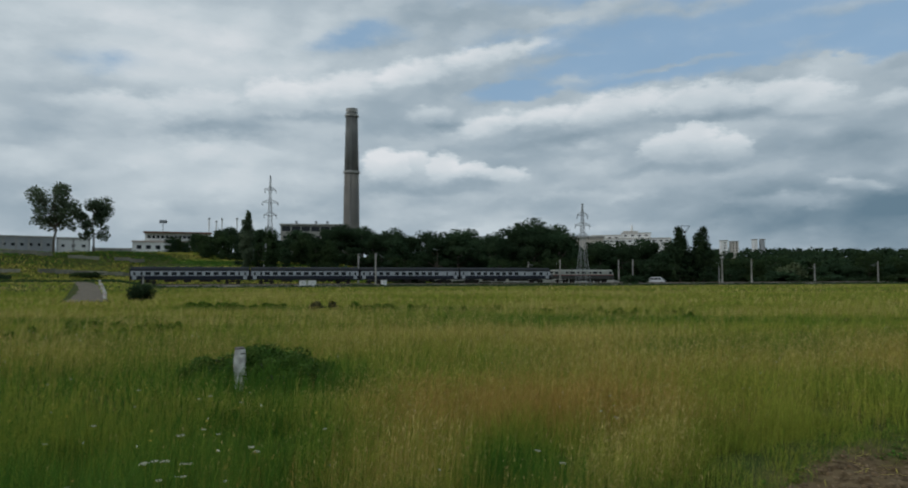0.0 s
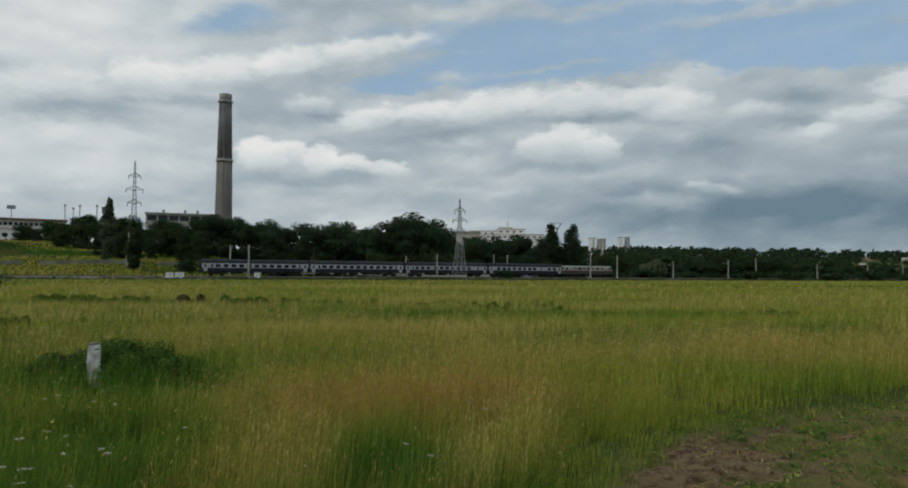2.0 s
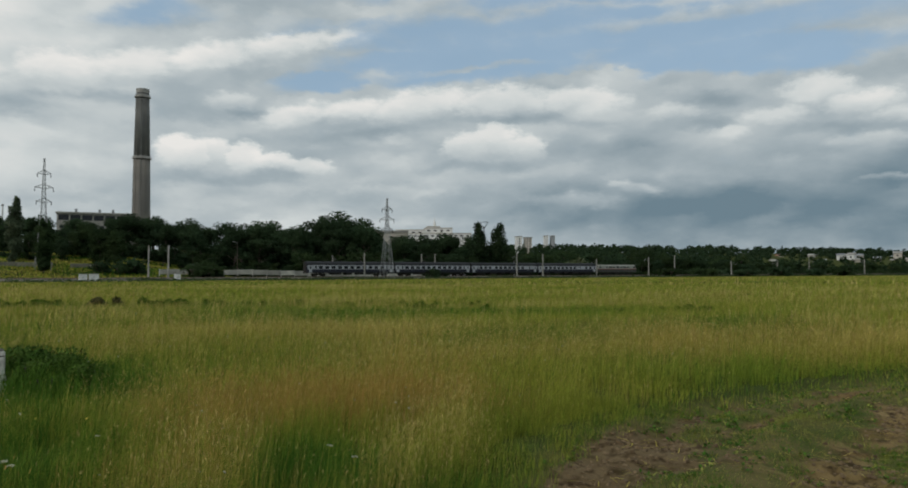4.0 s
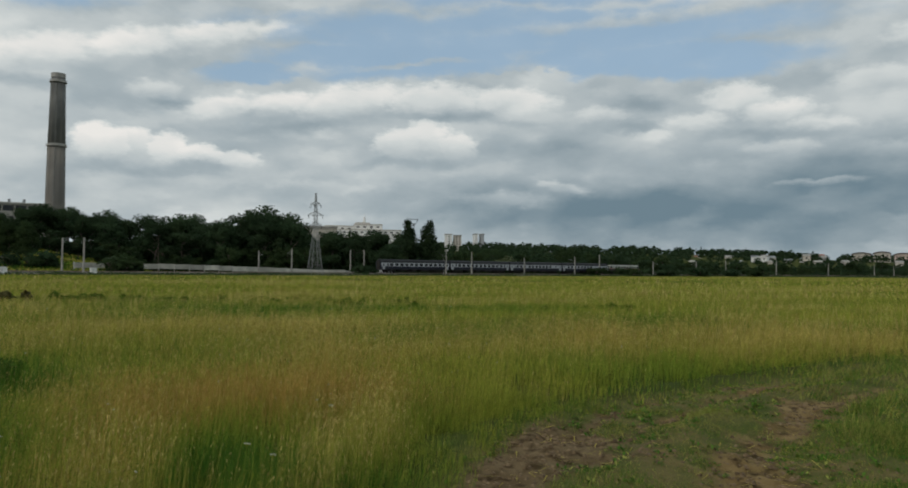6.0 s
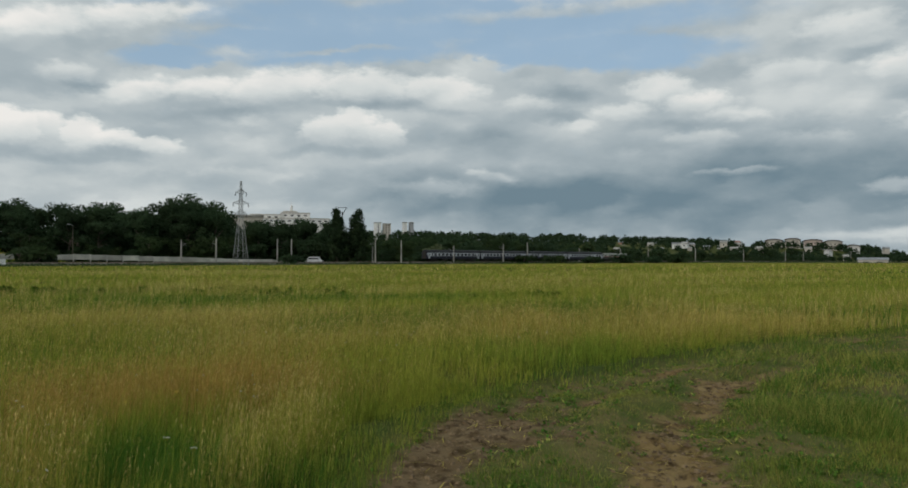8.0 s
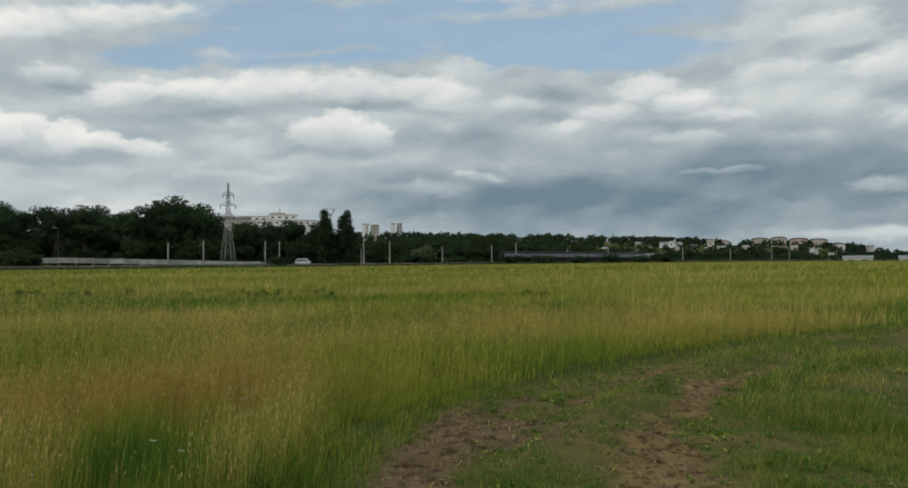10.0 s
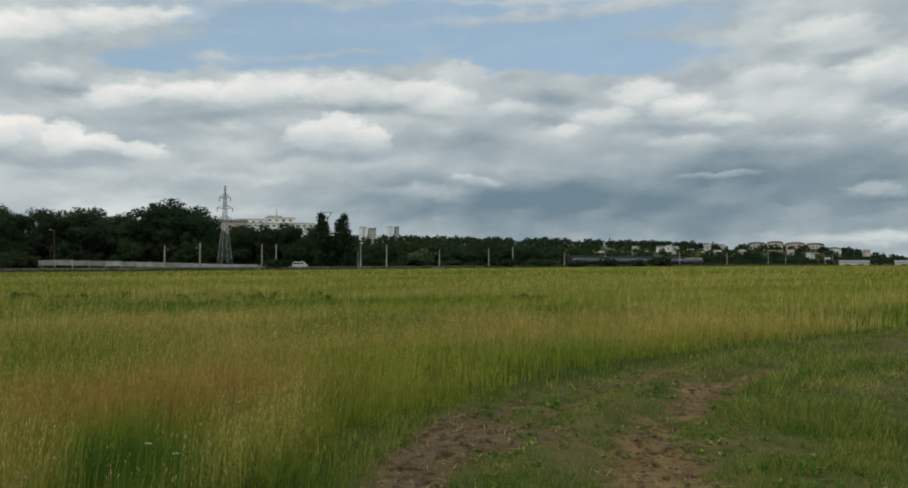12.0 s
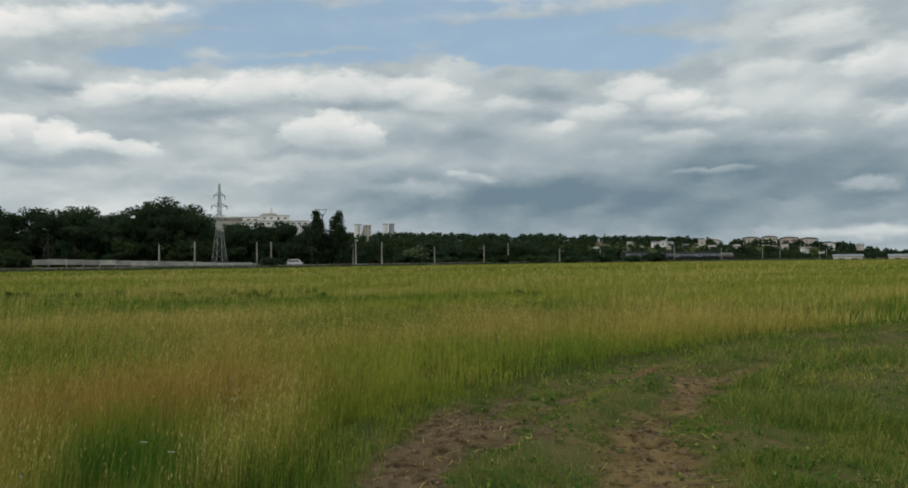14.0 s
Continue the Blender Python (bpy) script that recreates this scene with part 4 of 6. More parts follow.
def halls_left():
    for a0, a1, dist, z, h, wall in ((-36, -28.6, 400, 13.5, 8.8, M_GREY), (-28.4, -26.4, 410, 13.5, 9.0, M_WHITE), (-26.2, -23.0, 430, 14, 4.4, M_GREY)):
        w = math.tan(radians(a1 - a0) / 2) * dist
        b = thing("factory_hall", facing((a0 + a1) / 2, dist, z), "pale grey flat-roofed factory hall on the rise", "industrial building", "halls on the rise")
        body = part("wall", boxed(-w, w, 0, 18, -1, h), wall, b)
        part("roof", boxed(-w - 0.4, w + 0.4, -0.5, 18.5, h, h + 0.8), M_CHIM_BAND, b)
        n = max(2, int(2 * w / 5))
        for i in range(n + 1):
            x = -w + i * 2 * w / n
            part("column", boxed(x - 0.35, x + 0.35, -0.55, 0, -1, h), M_CHIM_BAND, b)
        windows_on(body, -w + 0.4, w - 0.4, 0, h * 0.55, 1, 3.4, 3, 1.5, h * 0.15)


halls_left()


def hill_palace():
    b = thing("hillside_factory", facing(13.4, 700, 26), "long white stepped building with a small tower on the hill", "building")
    for x0, x1, y0, z1 in ((-36, 38, 0, 13.5), (-34, -7, 3, 17.0), (-7, 20, 5, 18.8), (-5, 8, 8, 20.5)):
        body = part("wing", boxed(x0, x1, y0, y0 + 20, 0, z1), M_WHITE, b)
        part("cornice", boxed(x0 - 0.4, x1 + 0.4, y0 - 0.5, y0 + 20, z1, z1 + 0.6), M_CREAM, body)
        windows_on(body, x0 + 1, x1 - 1, y0, z1 - 2.8, 1, 5.2, 3, 2.6, 1.3)
    part("tower", cone(bmesh.new(), 20.5, 26.5, 1.5, 1.0, 12, (3, 14)), M_WHITE, b)
    part("spire", cone(bmesh.new(), 26.5, 30, 0.4, 0.12, 8, (3, 14)), M_WHITE, b)
    c = thing("long_workshop", facing(9.9, 640, 21.5), "low pale flat-roofed workshop half hidden by trees", "building")
    part("wall", boxed(-18, 18, 0, 12, 0, 16), M_CREAM, c)
    part("roof", boxed(-19, 19, -1, 13, 16, 17.4), M_CHIM_BAND, c)


hill_palace()


def tower_block(a, dist, z, w, h, wall, name="tower_block", label="white multi-storey tower block on the hill", roof=None):
    b = thing(name, facing(a, dist, z, 12), label, "apartment block", "blocks on the hill")
    body = part("wall", boxed(-w / 2, w / 2, 0, 12, -6, h), wall, b)
    part("roof", boxed(-w / 2 - 0.4, w / 2 + 0.4, -0.4, 12.4, h, h + 0.8), roof or M_CHIM_BAND, b)
    windows_on(body, -w / 2 + 0.5, w / 2 - 0.5, 0, 0.8, max(1, int(h / 3)), 3.4, 3.0, 1.7, 1.5)
    return b


tower_block(20.25, 900, 30, 7, 16, M_WHITE)
tower_block(20.95, 905, 30, 8, 15, M_CREAM)
tower_block(22.35, 930, 30, 4, 18, M_WHITE)
tower_block(22.85, 930, 30, 4, 18, M_GREY)


def arched_block(a, top, w, wall):
    dist = 980
    z = 1.6 + math.tan(radians(top)) * dist - 11.0
    b = thing("arched_roof_block", facing(a, dist, z), "pale apartment house under a dark arched roof on the skyline", "apartment block", "arched blocks")
    body = part("wall", boxed(-w / 2, w / 2, 0, 12, -8, 7), wall, b)

    def arch(r, drop):
        return [(r * math.cos(math.pi * k / 12), 7 - drop + 2.6 * math.sin(math.pi * k / 12)) for k in range(13)]

    for name, bm, material in (("gable_wall", prism(arch(w / 2, 0.5), -0.2, 12), wall), ("roof", prism(arch(w / 2 * 1.1, 0.0) + arch(w / 2 * 1.02, 0.9)[::-1], -1.4, 13), M_ROOF_DARK)):
        for v in bm.verts:
            v.co = (-v.co.y, v.co.x, v.co.z)
        bmesh.ops.recalc_face_normals(bm, faces=bm.faces)
        part(name, bm, material, b, "dark arched sheet roof" if name == "roof" else "")
    windows_on(body, -w / 2 + 0.6, w / 2 - 0.6, 0, 0.8, 2, 4.2, 3.1, 1.5, 1.4)


for a, top, w, wall in ((49.63, 1.58, 19, M_CREAM), (50.85, 1.63, 17, M_CREAM), (52.15, 1.53, 20, M_PINK), (53.4, 1.46, 19, M_CREAM), (54.66, 1.13, 13, M_WHITE)):
    arched_block(a, top, w, wall)


def house(a, dist, e, w, wall, roof, turn=0.0, tall=2.0):
    x, y, _ = polar(a, dist)
    z = 1.6 + math.tan(radians(e)) * dist - tall
    b = thing("house", facing(a, dist, z, turn), "small pale gabled house among trees on the hillside", "house", "hillside houses")
    body = part("wall", boxed(-w / 2, w / 2, 0, 8, -3, tall), wall, b)
    bm = prism([(-0.6, tall - 0.1), (4, tall + 1.5), (8.6, tall - 0.1)], -w / 2 - 0.5, w / 2 + 0.5)
    part("roof", bm, roof, b)
    windows_on(body, -w / 2 + 0.5, w / 2 - 0.5, 0, tall - 3.0, 1, 3.2, 3, 1.3, 1.5)


hr = random.Random(77)
MORE_HOUSES = tuple((hr.uniform(37, 57), hr.uniform(0.55, 1.0)) for _ in range(18)) + tuple((hr.uniform(38, 49), hr.uniform(0.9, 1.4)) for _ in range(10))
for i, (a, e) in enumerate(MORE_HOUSES + ((39.66, 0.96), (40.4, 0.85), (43.5, 1.32), (44.1, 1.25), (46.04, 0.87), (47.26, 1.25), (47.0, 0.65), (48.76, 0.95), (51.4, 0.35), (51.9, 0.3),
                            (41.0, 1.3), (53.3, 0.4), (54.2, 0.35), (45.0, 1.05))):
    house(a, 740 + 35 * (i % 5), e - 0.1, 4.0 + (i * 3) % 4 * 0.8, (M_WHITE, M_CREAM, M_CREAM)[i % 3], (M_CHIM_BAND, M_ROOF_GREY, M_CHIM_BAND, M_CHIM_BAND, M_ROOF_RED)[i % 5], (i * 37) % 50 - 25)


def warehouse(a0, a1, dist, z, h):
    w = math.tan(radians(a1 - a0) / 2) * dist
    b = thing("warehouse", facing((a0 + a1) / 2, dist, z), "long low white warehouse at the foot of the hill", "warehouse", "white warehouses")
    body = part("wall", boxed(-w, w, 0, 15, -4, h), M_CREAM, b)
    part("roof", prism([(-0.5, h), (7.5, h + 1.4), (15.5, h)], -w - 0.5, w + 0.5), M_ROOF_GREY, b)
    windows_on(body, -w + 1, w - 1, 0, h - 2.4, 1, 6.5, 3, 3.0, 1.2)


warehouse(54.9, 56.7, 520, 0.4, 1.3)
warehouse(58.2, 61.0, 540, 0.4, 1.2)


# ---- fences and small railway things ----
def panel_fence(s0, s1, off, z0, z1, high, label, material):
    n = int((s1 - s0) / 4.0)
    f = thing("panel_fence", pose(0, 0, 0), label, "fence", "concrete fences")
    mp = bpy.data.meshes.new("panel")
    bm = boxed(-1.93, 1.93, -0.05, 0.05, 0, high, bevel=0.03)
    for z in (high * 0.33, high * 0.66):
        box(bm, -1.9, 1.9, -0.075, 0.075, z - 0.05, z + 0.05)
    bm.to_mesh(mp)
    bm.free()
    mq = bpy.data.meshes.new("post")
    bm = boxed(-0.1, 0.1, -0.1, 0.1, -0.4, high + 0.15)
    bm.to_mesh(mq)
    bm.free()
    rnd = random.Random(4)
    for i in range(n):
        s = s0 + i * 4.0
        z = (ground_z(*along_rail(s, off)[:2]) if z0 is None else z0 + (z1 - z0) * smooth(0, 1, i / n)) + rnd.uniform(-0.08, 0.08)
        if z0 is None and rnd.random() < 0.15:
            continue
        for name, mesh, ds in (("panel", mp, 2.0), ("post", mq, 0.0)):
            o = part(name, mesh, material, f)
            o.matrix_basis = pose(*along_rail(s + ds, off), 0, 0, RAIL_TURN) @ pose(0, 0, z, 0, rnd.uniform(-1, 1), 0)


panel_fence(58, 150, 13.0, 1.6, 0.0, 1.3, "weathered pale concrete panel fence behind the railway", M_FENCE)
panel_fence(-60, 58, 30.0, None, 0, 1.1, "old pale concrete panel fence across the rough slope", M_FENCE_OLD)
panel_fence(-120, 0, 48.0, None, 0, 1.0, "low broken concrete fence high on the slope", M_FENCE_OLD)


def cabinets():
    for k, w in ((0, 1.6), (2.1, 1.9), (19.6, 1.3)):
        x, y, _ = along_rail(38.2 + k, -6.2)
        c = thing("relay_cabinet", pose(x, y, 0.1, 0, 0, RAIL_TURN), "pale grey metal relay cabinet beside the tracks", "cabinet", "relay cabinets")
        part("body", boxed(-w / 2, w / 2, -0.4, 0.4, 0.1, 1.55, bevel=0.04), M_WHITE, c)
        part("roof", boxed(-w / 2 - 0.08, w / 2 + 0.08, -0.5, 0.5, 1.55, 1.65), M_CHIM_BAND, c)
        part("plinth", boxed(-w / 2 + 0.05, w / 2 - 0.05, -0.35, 0.35, -0.3, 0.1), M_CONC, c)
        for q in (-1, 1):
            d = part("door", boxed(q * w / 4 - w / 4 + 0.04, q * w / 4 + w / 4 - 0.04, -0.43, -0.4, 0.2, 1.48), M_WHITE, c)
            part("handle", boxed(q * 0.12 - 0.03, q * 0.12 + 0.03, -0.46, -0.43, 0.8, 1.0), M_DARKSTEEL, d)


cabinets()


def van():
    x, y, _ = polar(15.4, 224)
    v = thing("white_van", pose(x, y, 0.35, 0, 0, RAIL_TURN - 48), "white van parked on the verge behind the line", "van")
    prof = [(-2.0, 0.45), (-2.05, 1.1), (-1.75, 1.75), (-1.3, 2.0), (1.0, 2.05), (1.45, 1.7), (1.8, 1.2), (2.3, 1.05), (2.4, 0.45)]
    bm = prism(prof, -0.9, 0.9)
    bmesh.ops.transform(bm, matrix=Matrix.Rotation(radians(-90), 4, "Z"), verts=bm.verts)
    part("body", bm, M_VAN, v)
    for x0, x1 in ((-1.6, -0.5), (-0.35, 0.45), (0.6, 1.35)):
        part("side_window", boxed(x0, x1, -0.915, 0.915, 1.25, 1.72), M_GLASS, v)
    for x0 in (-1.25, 1.5):
        for yy in (-0.82, 0.82):
            w = part("wheel", bar(bmesh.new(), (x0, yy - 0.1, 0.33), (x0, yy + 0.1, 0.33), 0.33, 18), M_TYRE, v)
            part("rim", bar(bmesh.new(), (x0, yy - 0.11, 0.33), (x0, yy + 0.11, 0.33), 0.19, 14), M_STEEL, w)
    part("bumper", boxed(2.25, 2.48, -0.88, 0.88, 0.4, 0.65), M_TYRE, v)
    for yy in (-0.65, 0.65):
        part("headlight", boxed(2.2, 2.4, yy - 0.15, yy + 0.15, 0.8, 0.98), M_WHITE, v)


van()


def lamp_post():
    x, y, _ = polar(-1.28, 222)
    p = thing("street_lamp", pose(x, y, 1.0), "slim dark street lamp behind the concrete fence", "street lamp")
    part("pole", cone(bmesh.new(), -1.5, 9.6, 0.12, 0.07, 8), M_BARK, p)
    part("arm", bar(bmesh.new(), (0, 0, 9.55), (-0.9, -0.4, 9.9), 0.05), M_STEEL, p)
    part("lamp_head", boxed(-1.35, -0.75, -0.6, -0.25, 9.8, 10.02, bevel=0.04), M_GREY, p)


lamp_post()


def antenna():
    m = thing("antenna_mast", facing(17.5, 300, 0), "thin dark mast with splayed antenna arms behind the poplars", "antenna")
    part("pole", cone(bmesh.new(), -0.5, 20.8, 0.25, 0.15, 8), M_DARKSTEEL, m)
    for k in (-1, 1):
        part("arm", bar(bmesh.new(), (0, 0, 19.6), (k * 1.7, 0, 22.6), 0.12, 6), M_DARKSTEEL, m)
    part("crossbar", bar(bmesh.new(), (-1.7, 0, 22.5), (1.7, 0, 22.5), 0.1, 6), M_DARKSTEEL, m)


antenna()


# ---- trees ----
def leaf_mesh(name, blobs, leaves, size, seed, tall=1.0):
    """A crown: many small leaf sprays scattered in the outer shells of overlapping clumps."""
    rng = np.random.default_rng(seed)
    vol = np.array([b[3] ** 2 for b in blobs])
    pick = rng.choice(len(blobs), leaves, p=vol / vol.sum())
    b = np.array(blobs)[pick]
    d = rng.normal(size=(leaves, 3))
    d /= np.linalg.norm(d, axis=1)[:, None]
    rad = b[:, 3] * (0.35 + 0.9 * rng.random(leaves) ** 0.75)
    c = b[:, :3] + d * rad[:, None] * np.array((1, 1, 0.85 * tall))
    u = rng.normal(size=(leaves, 3))
    u /= np.linalg.norm(u, axis=1)[:, None]
    w = np.cross(u, d + 0.6 * rng.normal(size=(leaves, 3)))
    w /= np.linalg.norm(w, axis=1)[:, None] + 1e-9
    k = size * (0.55 + 0.9 * rng.random(leaves))[:, None]
    n = d + 0.35 * rng.normal(size=(leaves, 3)) + np.array((0, 0, 0.35))
    n /= np.linalg.norm(n, axis=1)[:, None]
    w = w * np.where((np.cross(u, w) * n).sum(1) > 0, 1, -1)[:, None]
    co = np.stack([c - u * k, c - w * k * 0.55, c + u * k, c + w * k * 0.55], 1).reshape(-1, 3)
    return quad_mesh(name, co, normals=np.repeat(n, 4, 0))


def quad_mesh(name, co, sides=4, slots=None, normals=None):
    me = bpy.data.meshes.new(name)
    n = len(co) // sides
    me.vertices.add(len(co))
    me.vertices.foreach_set("co", co.astype(np.float32).ravel())
    me.loops.add(len(co))
    me.loops.foreach_set("vertex_index", np.arange(len(co), dtype=np.int32))
    me.polygons.add(n)
    me.polygons.foreach_set("loop_start", np.arange(0, len(co), sides, dtype=np.int32))
    if slots is not None:
        me.polygons.foreach_set("material_index", slots.astype(np.int32))
    if normals is not None:
        me.polygons.foreach_set("use_smooth", np.ones(n, bool))
    me.update()
    if normals is not None:
        me.normals_split_custom_set(normals.astype(np.float32))
    return me


def trunk_mesh(bm, h, r, rng, limbs):
    tips = []
    p, rr = Vector((0, 0, -0.4)), r
    n = 5
    for i in range(n):
        q = Vector((rng.uniform(-0.04, 0.04) * h, rng.uniform(-0.04, 0.04) * h, h * (i + 1) / n))
        m = (q - p).to_track_quat("Z", "Y").to_matrix().to_4x4()
        bmesh.ops.create_cone(bm, cap_ends=True, segments=8, radius1=rr, radius2=rr * 0.78, depth=(q - p).length * 1.04, matrix=Matrix.Translation((p + q) / 2) @ m)
        p, rr = q, rr * 0.78
    for i in range(limbs):
        a, z0 = math.tau * (i + rng.random()) / limbs, h * rng.uniform(0.38, 0.9)
        l = h * rng.uniform(0.22, 0.36)
        q = Vector((math.cos(a) * l, math.sin(a) * l, z0 + l * rng.uniform(0.5, 1.1)))
        s = Vector((0, 0, z0))
        m = (q - s).to_track_quat("Z", "Y").to_matrix().to_4x4()
        bmesh.ops.create_cone(bm, cap_ends=True, segments=6, radius1=r * 0.4, radius2=r * 0.1, depth=(q - s).length, matrix=Matrix.Translation((s + q) / 2) @ m)
        tips.append(q)
    return tips


def tree(h, spread, seed, leaves, label, leaf=None, low=0.25, size=0.5, name="tree", open_=False):
    rng = random.Random(seed)
    t = thing(name, pose(0, 0, 0), label, "tree")
    bm = bmesh.new()
    tips = trunk_mesh(bm, h * 0.8, h * 0.018 + 0.06, rng, 9 if open_ else 6)
    blobs = []
    for q in tips:
        blobs.append((q.x, q.y, q.z, spread * rng.uniform(0.22, 0.34)))
    for i in range(14 if not open_ else 22):
        a, f = rng.uniform(0, math.tau), rng.random() ** 0.7
        z = h * (low + (0.97 - low) * f)
        wide = spread * math.sqrt(max(0.05, 1 - ((f - 0.42) / 0.66) ** 2))
        r = wide * rng.uniform(0.25, 0.85) * 0.75
        blobs.append((math.cos(a) * r, math.sin(a) * r, z - spread * 0.15, spread * rng.uniform(0.2, 0.42) * (0.66 if open_ else 1.0)))
    part("trunk", bm, M_BARK, t)
    part("crown", leaf_mesh("crown", blobs, leaves, size, seed), leaf or M_LEAF, t)
    return t


def poplar(h, wide, seed, label, leaf=None):
    rng = random.Random(seed)
    t = thing("poplar", pose(0, 0, 0), label, "tree", "poplars")
    bm = bmesh.new()
    trunk_mesh(bm, h * 0.8, h * 0.014 + 0.05, rng, 0)
    blobs = []
    for i in range(26):
        f = i / 25
        r = wide * (0.5 + 0.5 * math.sin(math.pi * min(1, 0.12 + f * 0.86))) * 0.5
        a = rng.uniform(0, math.tau)
        blobs.append((math.cos(a) * r * 0.55, math.sin(a) * r * 0.55, h * (0.1 + 0.86 * f), r * rng.uniform(0.6, 0.95)))
    part("trunk", bm, M_BARK, t)
    part("crown", leaf_mesh("crown", blobs, 4200, 0.38, seed, 1.5), leaf or M_POPLAR, t)
    return t


def bush(w, h, seed, label, leaf=None, leaves=700, size=0.22, name="bush"):
    rng = random.Random(seed)
    t = thing(name, pose(0, 0, 0), label, "bush")
    blobs = [(rng.uniform(-0.6, 0.6) * w / 2, rng.uniform(-0.6, 0.6) * w / 2, h * rng.uniform(0.2, 0.72), h * rng.uniform(0.22, 0.38)) for _ in range(12)]
    bm = bmesh.new()
    for i in range(6):
        a = rng.uniform(0, math.tau)
        bar(bm, (0, 0, -0.1), (math.cos(a) * w * 0.3, math.sin(a) * w * 0.3, h * 0.6), 0.02 * h, 5)
    part("stems", bm, M_BARK, t)
    part("leaves", leaf_mesh("leaves", blobs, leaves, size, seed), leaf or M_LEAF, t)
    return t


def stand(ob, azimuth, dist, scale=1.0, turn=0.0, z=None):
    x, y, _ = polar(azimuth, dist)
    ob.matrix_basis = pose(x, y, ground_z(x, y) if z is None else z, 0, 0, turn) @ Matrix.Scale(scale, 4)
    return ob


stand(tree(21.6, 8.6, 11, 5200, "tall broad deciduous tree with an airy crown on the rise", M_LEAF_PALE, 0.36, 0.36, open_=True), -28.6, 240)
stand(tree(17.2, 6.6, 12, 4600, "smaller airy deciduous tree on the rise", M_LEAF_PALE, 0.28, 0.34, open_=True), -26.15, 243)
stand(poplar(17.5, 3.0, 13, "slender green poplar beside the pylon", M_LEAF_PALE), -15.75, 215)
stand(poplar(12.5, 3.2, 16, "slim green poplar growing at the pylon's foot", M_LEAF_LIGHT), -14.0, 203.5)
stand(poplar(17.6, 4.4, 14, "dark columnar poplar behind the tracks"), 17.17, 237)
stand(poplar(17.4, 5.0, 15, "dark columnar poplar with a ragged top"), 18.66, 240)
stand(bush(2.5, 1.35, 16, "dark rounded bush at the meadow's edge", leaves=1100, size=0.12), -22.86, 60)


